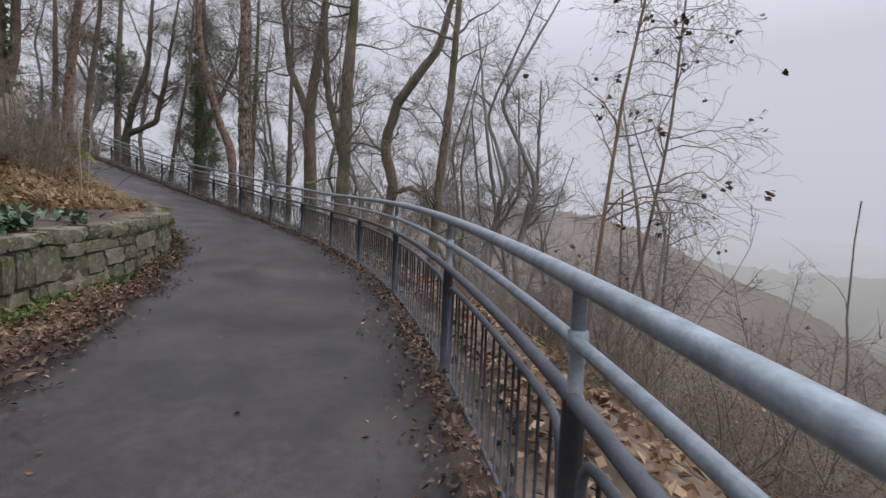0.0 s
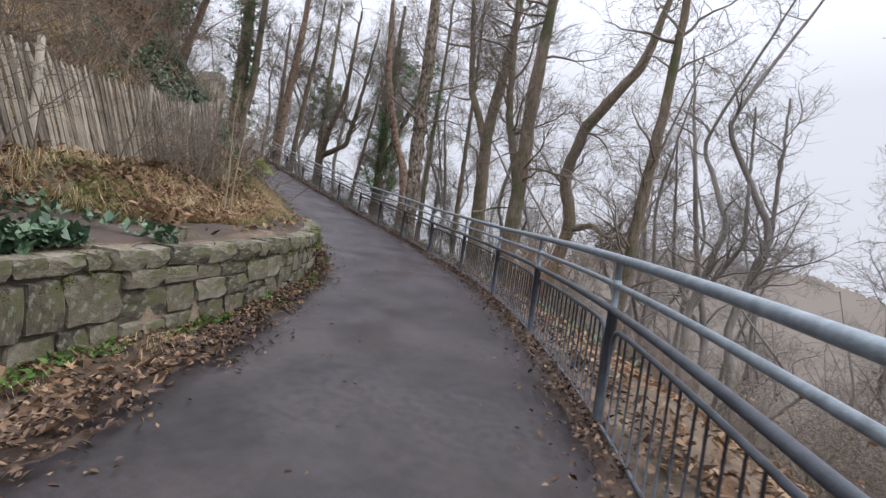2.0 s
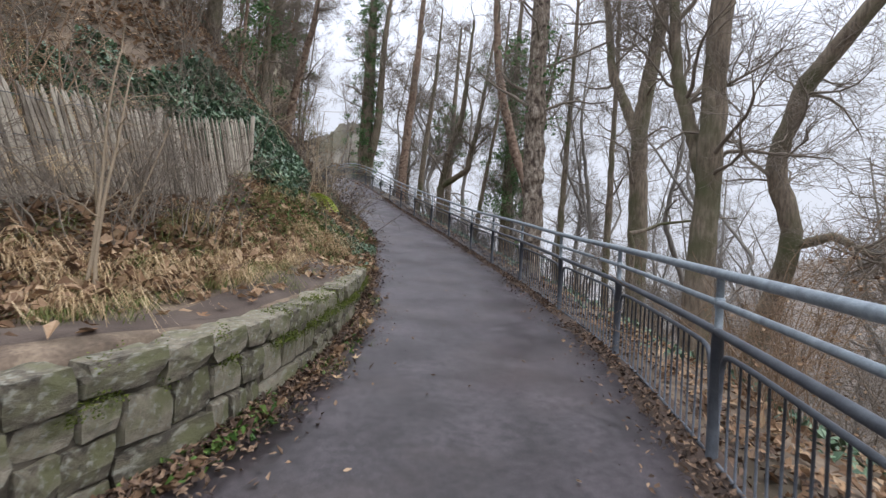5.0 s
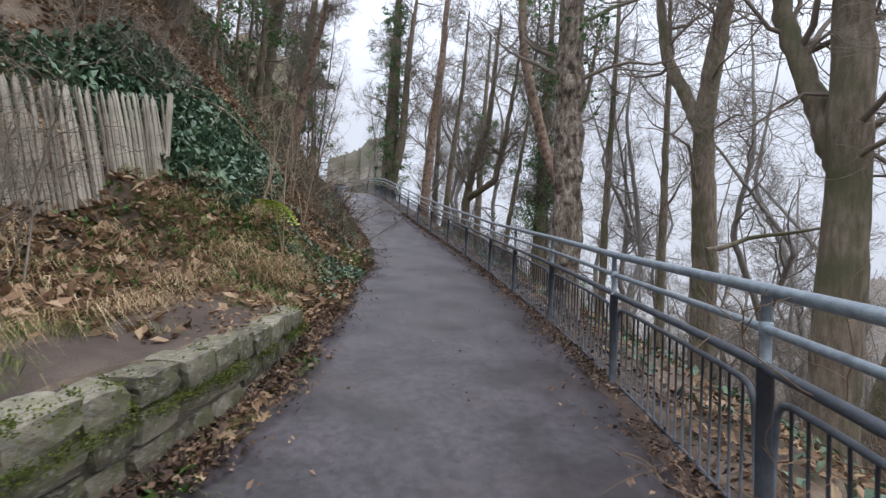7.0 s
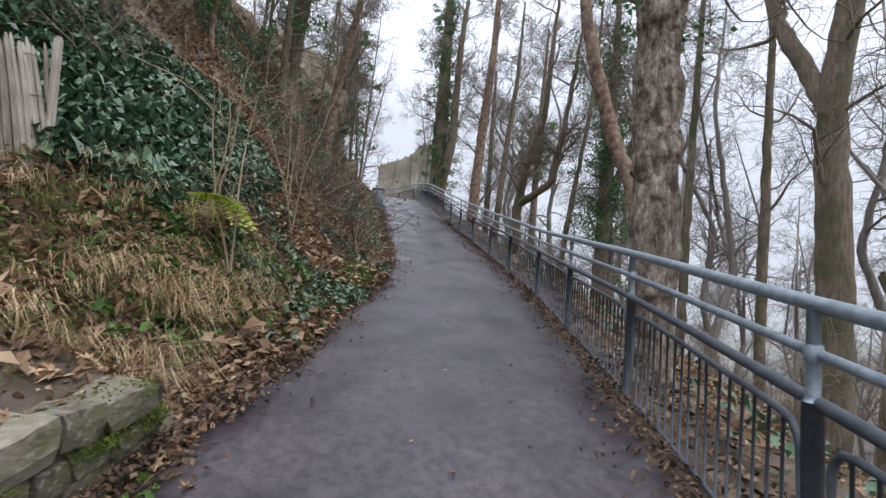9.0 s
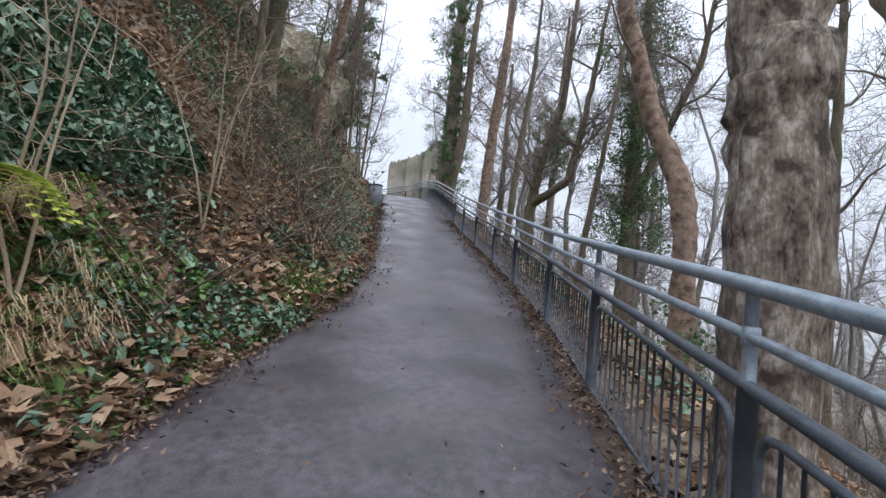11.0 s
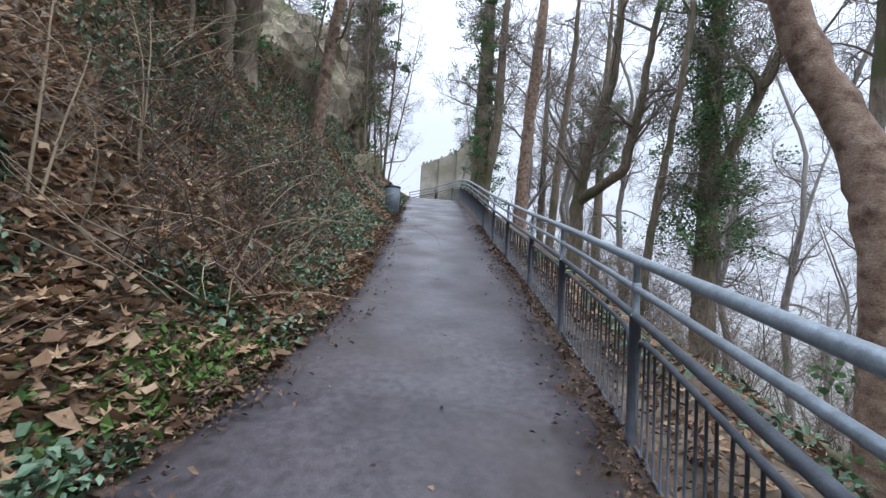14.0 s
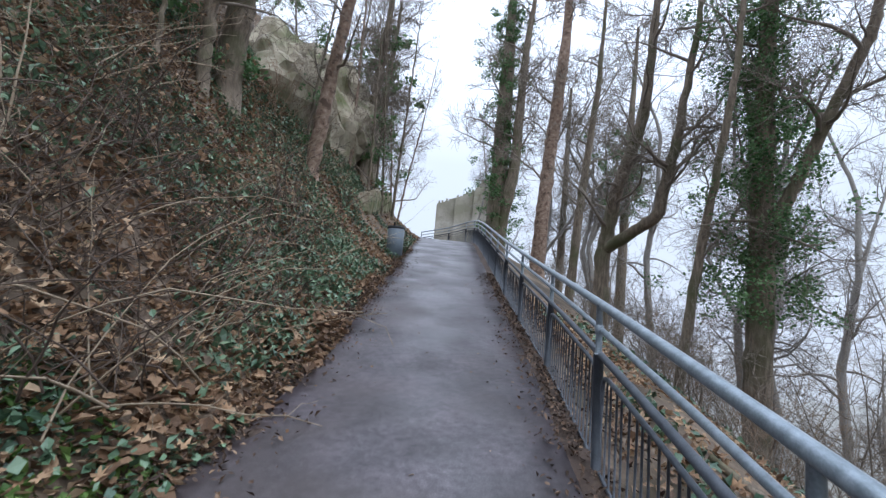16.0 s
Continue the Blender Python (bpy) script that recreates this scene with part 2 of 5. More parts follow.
M_FERN = material("fern_green", [(0.22, 0.30, 0.04), (0.36, 0.43, 0.07), (0.50, 0.50, 0.12)], 3, 0.6, 0.0, per_island=0.7, through=0.25)
M_STRAW = material("dry_grass", [(0.25, 0.165, 0.09), (0.50, 0.365, 0.21), (0.68, 0.545, 0.355)], 3, 0.8, 0.0, per_island=0.9, through=0.25)
M_GRASS = material("winter_grass", [(0.06, 0.085, 0.02), (0.13, 0.16, 0.045), (0.22, 0.22, 0.08)], 3, 0.7, 0.0, per_island=0.9, through=0.25)
M_ROCK = material("pale_rock_face", [(0.16, 0.13, 0.09), (0.30, 0.26, 0.19), (0.40, 0.36, 0.28)], 1.2, 0.92, 1.0, 10, 8, patch=(0.10, 0.11, 0.045), patch_scale=0.8)
M_BIN = material("grey_blue_bin", [(0.13, 0.16, 0.19), (0.20, 0.235, 0.27)], 5, 0.5, 0.1)
M_BIN_DARK = material("dark_bin_opening", [(0.02, 0.022, 0.025), (0.035, 0.037, 0.04)], 5, 0.6, 0.1)
M_FIELD = material("valley_grass", [(0.12, 0.14, 0.07), (0.20, 0.22, 0.12)], 0.05, 0.95, 0.0)
M_RED = material("red_tape", [(0.45, 0.03, 0.04), (0.6, 0.05, 0.06)], 20, 0.5, 0.0)


def painted_haze(name, low, high, z0, z1, strength=1.0, mottled=0.0):
    """A far self-glowing backdrop with mist painted in: its colour pales upwards."""
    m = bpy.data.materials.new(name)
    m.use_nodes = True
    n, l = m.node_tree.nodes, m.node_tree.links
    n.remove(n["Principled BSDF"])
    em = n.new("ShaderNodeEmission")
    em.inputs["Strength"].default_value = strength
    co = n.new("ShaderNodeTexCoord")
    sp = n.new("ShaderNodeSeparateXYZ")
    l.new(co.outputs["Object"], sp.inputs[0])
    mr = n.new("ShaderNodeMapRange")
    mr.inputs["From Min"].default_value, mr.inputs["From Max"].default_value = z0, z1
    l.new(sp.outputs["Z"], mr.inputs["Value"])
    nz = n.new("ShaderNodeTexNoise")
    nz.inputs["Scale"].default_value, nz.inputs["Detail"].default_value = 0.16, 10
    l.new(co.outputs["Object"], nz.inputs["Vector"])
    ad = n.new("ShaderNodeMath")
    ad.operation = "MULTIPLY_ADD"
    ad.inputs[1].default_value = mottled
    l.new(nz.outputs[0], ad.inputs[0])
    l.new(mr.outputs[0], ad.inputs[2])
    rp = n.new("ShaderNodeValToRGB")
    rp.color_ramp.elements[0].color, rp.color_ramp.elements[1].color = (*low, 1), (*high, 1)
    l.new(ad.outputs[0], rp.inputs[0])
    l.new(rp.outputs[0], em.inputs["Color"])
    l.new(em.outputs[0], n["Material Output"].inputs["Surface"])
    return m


# ---- the plan: everything is laid out by s, metres along the railing, and d, metres to its uphill side ----
POSTS = [(3.10, -2.19, 0.26), (2.82, 0.08, 0.47), (2.30, 2.31, 0.61), (1.56, 4.28, 0.76), (0.48, 6.57, 0.91), (-0.75, 8.56, 1.03),
         (-2.09, 10.38, 1.15), (-3.59, 11.96, 1.32), (-5.24, 13.28, 1.53), (-6.98, 14.44, 1.81), (-8.78, 15.53, 2.09), (-10.64, 16.63, 2.39),
         (-12.60, 17.53, 2.80), (-14.63, 18.41, 3.22), (-16.69, 19.18, 3.70), (-18.77, 19.96, 4.20), (-20.84, 20.74, 4.72), (-22.90, 21.51, 5.25),
         (-24.96, 22.28, 5.77), (-27.01, 23.04, 6.28), (-29.06, 23.80, 6.74), (-31.11, 24.50, 7.15), (-33.21, 24.91, 7.42), (-35.30, 24.71, 7.40),
         (-37.20, 23.61, 7.20)]
_R = np.array(POSTS)
_S = np.r_[0, np.cumsum(np.linalg.norm(np.diff(_R[:, :2], axis=0), axis=1))]
_T = np.gradient(_R, _S, axis=0)
S_END = float(_S[-1])


def rail(s):
    """Place and flat unit heading of the railing's foot at s, by cubic Hermite pieces; straight on past both ends."""
    if s <= 0:
        p, t = _R[0] + _T[0] * s, _T[0]
    elif s >= S_END:
        p, t = _R[-1] + _T[-1] * (s - S_END) * np.array([1, 1, 0.3]), _T[-1]
    else:
        i = min(len(_S) - 2, int(np.searchsorted(_S, s, side="right")) - 1)
        h = _S[i + 1] - _S[i]
        u = (s - _S[i]) / h
        p = (_R[i] * (2 * u**3 - 3 * u**2 + 1) + _T[i] * h * (u**3 - 2 * u**2 + u) + _R[i + 1] * (3 * u**2 - 2 * u**3) + _T[i + 1] * h * (u**3 - u**2))
        t = _T[i] * (1 - u) + _T[i + 1] * u
    return p, t[:2] / np.hypot(*t[:2])


FAR_LEFT = np.array([-0.72, -0.69])


def at(s, d, dz=0.0):
    """The world place at s, d, dz above the railing's foot line."""
    p, t = rail(s)
    k = max(d, -1e9) if d < 14 else 14
    x, y = p[0] - t[1] * k, p[1] + t[0] * k
    if d > 14:
        x, y = x + FAR_LEFT[0] * (d - 14), y + FAR_LEFT[1] * (d - 14)
    return Vector((x, y, p[2] + dz))


def lerp(x, *knots):
    return float(np.interp(x, knots[0::2], knots[1::2]))


def path_width(s):
    return lerp(s, 0, 2.95, 18, 2.9, 22, 2.95, 27, 2.65, 32, 2.75, 60, 2.8)


def wall_face(s):
    return lerp(s, 0, 4.2, 6, 3.9, 9.3, 3.6, 11, 3.2, 12.8, 3.04, 14.5, 3.0, 18.8, 2.98)


def wall_height(s):
    return lerp(s, 0, 0.80, 9, 0.76, 12, 0.74, 15.7, 0.63, 18.8, 0.46)


WALL_END = 18.8


def bank_wall(s, d):
    w, h = wall_face(s), wall_height(s)
    return lerp(d, w - 0.02, 0.03, w + 0.08, 0.06, w + 0.14, h - 0.012, w + 0.3, h + 0.015, w + 0.45, h + 0.02, max(4.4, w + 0.6), 0.80, 4.9, 1.0, 5.3, 1.32, 5.9, 1.56, 7, 2.7, 9, 4.8, 14, 8.6, 60, 16, 300, 20)


def bank_open(s, d):
    w = path_width(s)
    k = lerp(s, 20, 0.86, 24, 1.0, 40, 1.12)
    return k * lerp(d, w, 0.02, w + 0.3, 0.14, 4, 0.85, 4.5, 1.45, 5, 2.1, 5.8, 3.1, 7, 4.8, 10, 8.0, 14, 11, 60, 18, 300, 22)


def bank_mid(s, d):
    return lerp(d, path_width(s), 0.02, 3.4, 0.12, 3.8, 0.35, 4.2, 0.8, 4.6, 1.12, 5.1, 1.62, 5.9, 2.0, 7, 3.2, 9, 5.4, 14, 9.2, 60, 16.5, 300, 20)


def ease(s, a, e):
    k = min(1, max(0, (s - a) / (e - a)))
    return k * k * (3 - 2 * k)


def drop(s, d):
    return -lerp(-d, 0.0, 0.0, 0.4, 0.04, 1.2, 0.25, 2.5, 0.85, 6, 3.4, 20, 13, 60, 34, 110, 42, 900, 46)


def ground_dz(s, d):
    if d <= 0:
        z = drop(s, d)
    elif d < path_width(s) - 0.05:
        z = -0.03
    else:
        k, m = ease(s, 18.7, 19.2), ease(s, 19.6, 22.0)
        z = bank_wall(s, d) * (1 - k) + (bank_mid(s, d) * (1 - m) + bank_open(s, d) * m) * k
        fade = min(1, max(0, (s - 46) / 8))
        z = z * (1 - fade) + fade * min(z, 0.4 * (d - 2.8))
    if d < -0.6 or d > path_width(s) + 0.25:
        p = at(s, d)
        amp = 0.05 if d < 8 else 0.35
        z += noise.fractal(Vector((p.x, p.y, 0)) * 0.9, 1.0, 2.0, 4) * amp
    return z


def ground(s, d, up=0.0):
    return at(s, d, ground_dz(s, d) + up)


# ---- mesh building ----
class Build:
    """Gathers quads from numpy pieces into one mesh."""

    def __init__(self):
        self.v, self.f, self.n = [], [], 0

    def add(self, verts, quads):
        self.v.append(np.asarray(verts, dtype=np.float32).reshape(-1, 3))
        self.f.append(np.asarray(quads, dtype=np.int32).reshape(-1, 4) + self.n)
        self.n += len(self.v[-1])

    def tube(self, pts, radii, sides=6, cap=True):
        pts = np.asarray(pts, dtype=float)
        radii = np.broadcast_to(np.asarray(radii, dtype=float), (len(pts),))
        t = np.gradient(pts, axis=0)
        t /= np.linalg.norm(t, axis=1)[:, None] + 1e-9
        ref = np.array([0.0, 0, 1]) if abs(t[:, 2].mean()) < 0.8 else np.array([1.0, 0, 0])
        a = np.cross(t, ref)
        a /= np.linalg.norm(a, axis=1)[:, None] + 1e-9
        b = np.cross(t, a)
        ang = np.arange(sides) * 2 * np.pi / sides
        ring = a[:, None, :] * np.cos(ang)[None, :, None] + b[:, None, :] * np.sin(ang)[None, :, None]
        v = pts[:, None, :] + ring * radii[:, None, None]
        k = np.arange(len(pts) - 1)[:, None] * sides
        j = np.arange(sides)[None, :]
        jn = (j + 1) % sides
        q = np.stack([k + j, k + jn, k + sides + jn, k + sides + j], axis=-1).reshape(-1, 4)
        v = v.reshape(-1, 3)
        if cap and sides >= 4:
            last = (len(pts) - 1) * sides
            ends = [[i, i + 1, sides - 2 - i, sides - 1 - i] for i in range((sides - 2) // 2)]
            q = np.vstack([q, np.array(ends), np.array(ends)[:, ::-1] + last])
        self.add(v, q)

    def mesh(self, name, smooth=True):
        me = bpy.data.meshes.new(name)
        if not self.v:
            return me
        v, f = np.concatenate(self.v), np.concatenate(self.f)
        me.vertices.add(len(v))
        me.vertices.foreach_set("co", v.ravel())
        me.loops.add(len(f) * 4)
        me.loops.foreach_set("vertex_index", f.ravel())
        me.polygons.add(len(f))
        me.polygons.foreach_set("loop_start", np.arange(len(f), dtype=np.int32) * 4)
        me.polygons.foreach_set("use_smooth", np.full(len(f), smooth))
        me.update(calc_edges=True)
        return me


def from_bm(name, bm):
    me = bpy.data.meshes.new(name)
    bm.to_mesh(me)
    bm.free()
    return me


def thing(name, me, mat, label="", category="", group="", kind="", parent=None):
    ob = new(name, me)
    if me is not None and mat is not None:
        if len(me.materials) == 0:
            me.materials.append(mat)
    if parent:
        ob.parent = parent
    return tagged(ob, label, category, group, kind)


def part(name, me, mat, parent, label=""):
    return thing(name, me, mat, label, parent=parent)


def grid_mesh(name, rows, smooth=True):
    rows = np.array(rows, dtype=float)
    n, m = rows.shape[:2]
    b = Build()
    i = np.arange(n - 1)[:, None] * m
    j = np.arange(m - 1)[None, :]
    b.add(rows.reshape(-1, 3), np.stack([i + j, i + j + 1, i + m + j + 1, i + m + j], axis=-1))
    return b.mesh(name, smooth)


# ---- ground, path, valley ----
S_ROWS = np.concatenate([[-300, -160, -90, -50, -30, -18, -10, -6, -3], np.arange(-1.5, 46, 0.3), np.arange(46, 60, 1.0), [64, 70, 80, 95, 120, 180, 320]])
D_COLS = np.concatenate([[-900, -500, -300, -200, -140, -110, -85, -60, -45, -32, -24, -18, -14, -11, -9], np.arange(-7.5, -2, 0.5), np.arange(-2, 0, 0.2), [0.0, 0.05, 1.4],
                         np.arange(2.5, 6.6, 0.12), np.arange(6.6, 10, 0.4), np.arange(10, 18, 1.2), [20, 26, 36, 60, 120, 300]])
rows = [[ground(s, d) for d in D_COLS] for s in S_ROWS]
thing("ground", grid_mesh("ground", rows), M_SOIL, "steep wooded hillside of dark soil and rotting leaves", "ground", kind="structure")

edge = random.Random(5)
rows = []
for s in np.arange(-12, 60, 0.25):
    w = path_width(s) + 0.10 * noise.noise(Vector((s * 0.8, 3, 0))) + 0.05 * noise.noise(Vector((s * 4, 7, 0)))
    r = 0.13 + 0.05 * noise.noise(Vector((s * 1.3, 9, 0)))
    ds = [r, r + 0.04] + list(np.linspace(0.5, w - 0.3, 9)) + [w - 0.03, w]
    line = []
    for i, d in enumerate(ds):
        p = at(s, d)
        z = 0.02 * noise.noise(Vector((p.x * 0.55, p.y * 0.55, 1))) + 0.008 * noise.noise(Vector((p.x * 2.1, p.y * 2.1, 4)))
        z += (0.022 * noise.noise(Vector((s * 0.85, d * 0.12, 11))) + 0.014 * noise.noise(Vector((s * 2.3, d * 0.5, 17)))) * min(1, max(0, (s - 12) / 8))
        line.append(at(s, d, (0.035 if 0 < i < len(ds) - 1 else -0.06) + z))
    rows.append(line)
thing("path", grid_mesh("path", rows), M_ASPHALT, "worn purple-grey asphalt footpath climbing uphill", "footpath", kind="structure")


# ragged strips of silt and leaf crumbs lapping over both edges of the asphalt
for side in (0, 1):
    rows = []
    for s in np.arange(-4, 56, 0.12):
        line = []
        for u in np.linspace(0, 1, 12):
            d = -0.12 + 0.5 * u if side == 0 else path_width(s) + 0.22 - 0.55 * u
            p = at(s, d)
            z = 0.075 - 0.085 * u + 0.035 * noise.fractal(Vector((p.x * 3.1, p.y * 3.1, 5 + side)), 1.0, 2.0, 4) + 0.02 * noise.noise(Vector((p.x * 11, p.y * 11, 2)))
            line.append(at(s, d, max(-0.05, z) if 0 < u < 1 else -0.08))
        rows.append(line)
    thing("verge", grid_mesh("verge", rows), M_VERGE, "dark silt and leaf crumbs along the path's edge", "verge", kind="structure")


# ---- railing ----
def along(s, d, z):
    return np.array(at(s, d, z))


railing = new("railing")
tagged(railing, "galvanised tubular steel guard railing with barred panels beside the path", "railing")
TOP, MID, LOW = 1.19, 1.01, 0.835
for name, h, r, mat, tag in (("top_rail", TOP, 0.0315, M_GALV, "pale blue-grey top tube"), ("middle_rail", MID, 0.021, M_GALV, ""), ("lower_rail", LOW, 0.026, M_POST, "darker steel tube")):
    b = Build()
    ss = np.arange(-6, S_END + 0.1, 0.275)
    b.tube([along(s, 0, h) for s in ss], r, 12)
    part(name, b.mesh(name), mat, railing, tag)

b = Build()
b.tube([(0, 0, -0.3), (0, 0, LOW)], 0.036, 12)
post_low = b.mesh("post")
b = Build()
b.tube([(0, 0, LOW), (0, 0, LOW + 0.02), (0, 0, TOP)], [0.03, 0.024, 0.023], 12)
post_up = b.mesh("post_top")
b = Build()
b.tube([(0, 0, MID - 0.035), (0, 0, MID - 0.03), (0, 0, MID + 0.03), (0, 0, MID + 0.035)], [0.024, 0.031, 0.031, 0.024], 12)
collar_me = b.mesh("collar")
b = Build()
b.tube([(0, 0, 0.06), (0, 0, 0.715)], 0.0075, 6)
bar_me = b.mesh("bar")
lean = random.Random(3)
for i, s in enumerate(_S):
    p = at(s, 0)
    post = part("post", post_low, M_POST, railing)
    post.matrix_world = pose(p.x, p.y, p.z, lean.uniform(-0.8, 0.8), lean.uniform(-0.8, 0.8), lean.uniform(0, 90))
    up = part("post_top", post_up, M_GALV, post)
    part("collar", collar_me, M_GALV, post)
for i in range(len(_S) - 1):
    a, e = _S[i] + 0.085, _S[i + 1] - 0.085
    b = Build()
    ring = [(a, 0.0), (a, 0.20), (a, 0.62), (a + 0.015, 0.67), (a + 0.05, 0.71), (a + 0.12, 0.725)]
    ring += [(s, 0.73) for s in np.linspace(a + 0.3, e - 0.3, 6)]
    ring += [(e - 0.12, 0.725), (e - 0.05, 0.71), (e - 0.015, 0.67), (e, 0.62), (e, 0.2), (e, 0.0)]
    b.tube([along(s, 0, z) for s, z in ring], 0.0165, 8)
    b.tube([along(s, 0, 0.065) for s in np.linspace(a, e, 8)], 0.013, 8)
    panel = part("panel", b.mesh("panel"), M_POST, railing)
    many = 17
    rest = Build()
    for k in range(1, many + 1):
        p = at(a + (e - a) * k / (many + 1), 0)
        if 1 <= i <= 15:
            bar = part("bar", bar_me, M_POST, panel)
            bar.matrix_world = pose(p.x, p.y, p.z, lean.uniform(-0.7, 0.7), lean.uniform(-0.7, 0.7), 0)
        else:
            rest.tube([(p.x, p.y, p.z + 0.06), (p.x, p.y, p.z + 0.715)], 0.0075, 5)
    if rest.n:
        tagged(part("barwork", rest.mesh("barwork"), M_POST, panel), kind="stuff")
# a strip of red tape stuck under the top rail
b = Build()
for k in range(1):
    pts = [along(3.35 + 0.03 * j, 0, TOP - 0.036 - 0.002 * (j % 2)) for j in range(8)]
    b.tube(pts, 0.008, 6)
part("tape", b.mesh("tape"), M_RED, railing, "torn red tape")


# ---- stone retaining wall ----
stones = random.Random(11)


def stone_mesh(seed):
    """One rough block in a unit box, its edges worn and its faces uneven."""
    bm = bmesh.new()
    bmesh.ops.create_cube(bm, size=1.0)
    bmesh.ops.subdivide_edges(bm, edges=bm.edges[:], cuts=2, use_grid_fill=True)
    r = random.Random(seed)
    skew, lean_ = r.uniform(-0.14, 0.14), r.uniform(-0.10, 0.10)
    for v in bm.verts:
        c = v.co.copy()
        edge_k = sum(1 for k in range(3) if abs(c[k]) > 0.49)
        v.co *= (1.0, 1.0, 0.955, 0.90)[edge_k]
        v.co.x += skew * c.z + 0.05 * r.uniform(-1, 1)
        v.co.z += lean_ * c.x + 0.05 * r.uniform(-1, 1)
        v.co.y += 0.035 * r.uniform(-1, 1)
    return from_bm("stone", bm)


STONE_MESHES = [stone_mesh(k) for k in range(16)]
b = Build()
rows = []
for s in np.arange(0, WALL_END + 0.01, 0.2):
    w, h = wall_face(s) + 0.04, wall_height(s) - 0.06
    rows.append([at(s, w, -0.1), at(s, w, h), at(s, w + 0.16, h), at(s, w + 0.16, -0.1)])
wall = thing("wall_retaining", grid_mesh("wall_core", rows, False), M_MORTAR, "low mossy rubble retaining wall of rough sandstone", "stone wall", kind="structure")


def put_stone(s, length, z, height, depth, out=0.0, turn=0.0):
    a, c = at(s, wall_face(s)), at(s + length, wall_face(s + length))
    ang = math.degrees(math.atan2(c.y - a.y, c.x - a.x))
    rise = math.degrees(math.atan2(c.z - a.z, (c.xy - a.xy).length))
    m = at(s + length / 2, wall_face(s + length / 2) + depth / 2 - out, z + height / 2)
    ob = part("stone", stones.choice(STONE_MESHES), M_STONE, wall)
    ob.matrix_world = pose(m.x, m.y, m.z, stones.uniform(-2, 2), -rise + stones.uniform(-2.5, 2.5), ang + turn + stones.uniform(-2, 2)) @ Matrix.Diagonal(((c - a).length * 1.0, depth, height, 1))


# random rubble under a course of squared cap blocks
s = 4.2
while s < WALL_END - 0.15:
    length = min(stones.uniform(0.24, 0.5), WALL_END - s)
    h = wall_height(s)
    cap = (0.15 if s < 11 else 0.19) * stones.uniform(0.85, 1.12)
    put_stone(s, length - stones.uniform(0.008, 0.025), h - cap, cap * stones.uniform(0.95, 1.0), 0.29, 0.015 + stones.uniform(-0.012, 0.018), stones.uniform(-2.5, 2.5))
    s += length
s = 4.2
while s < WALL_END - 0.1:
    run = min(stones.uniform(0.45, 0.95), WALL_END - s)
    h = wall_height(s) - (0.155 if s < 11 else 0.19)
    layers = 2 if stones.random() < 0.45 or h < 0.34 else 3
    cuts = [0.0] + sorted(min(0.85, max(0.15, (k + 1) / layers + stones.uniform(-0.12, 0.12))) for k in range(layers - 1)) + [1.0]
    for k in range(layers):
        z0, z1 = cuts[k] * h, cuts[k + 1] * h
        many = 1 if stones.random() < 0.35 and z1 - z0 > 0.16 else stones.choice((2, 2, 3)) if run > 0.6 else 2
        marks = [0.0] + sorted((j + 1) / many + stones.uniform(-0.1, 0.1) for j in range(many - 1)) + [1.0]
        foot = 0.06 if k == 0 else 0.0
        for j in range(many):
            a, e = s + marks[j] * run, s + marks[j + 1] * run
            put_stone(a, e - a - stones.uniform(0.006, 0.022), z0 - foot, z1 - z0 - stones.uniform(0.004, 0.02) + foot, 0.22, stones.uniform(-0.03, 0.022), stones.uniform(-4, 4))
    s += run


# ---- trees ----
def limb(rng, start, direction, length, r0, r1, segs, wander, lift):
    p, d = np.array(start, dtype=float), np.array(direction, dtype=float)
    pts = [p.copy()]
    step = length / segs
    for _ in range(segs):
        d = d + np.array([rng.gauss(0, wander), rng.gauss(0, wander), rng.gauss(0, wander) + lift])
        d /= np.linalg.norm(d)
        p = p + d * step
        pts.append(p.copy())
    return np.array(pts), np.linspace(r0, r1, segs + 1)


def branch_out(rng, b, pts, radii, level, reach, counts, lift=0.04, start=0.15, twig=0.004, tips=None):
    """Branches of branches off a limb, down to twigs."""
    if level >= len(counts):
        return
    n = len(pts) - 1
    for _ in range(counts[level]):
        u = rng.uniform(start, 1.0) * n
        i = min(n - 1, int(u))
        f = u - i
        p = pts[i] * (1 - f) + pts[i + 1] * f
        r = (radii[i] * (1 - f) + radii[i + 1] * f)
        t = pts[i + 1] - pts[i]
        t /= np.linalg.norm(t)
        side = np.array([rng.gauss(0, 1), rng.gauss(0, 1), rng.gauss(0, 0.6)])
        side -= t * side.dot(t)
        side /= np.linalg.norm(side) + 1e-6
        d = t * rng.uniform(0.25, 0.8) + side * rng.uniform(0.6, 1.0)
        ln = reach * rng.uniform(0.55, 1.15) * (1 - 0.35 * u / n)
        last = level == len(counts) - 1
        q, w = limb(rng, p, d, ln, max(twig, min(r * 0.55, (0.022, 0.012, 0.008)[min(level, 2)] * ln)), twig * (0.55 if last else 1.0), 3 if last else 6, 0.27, lift)
        b.tube(q, w, 3 if level or w[0] < 0.012 else 5, cap=False)
        if tips is not None and last:
            tips.append(q[-1])
        branch_out(rng, b, q, w, level + 1, reach * 0.5, counts, lift, 0.2, twig, tips)


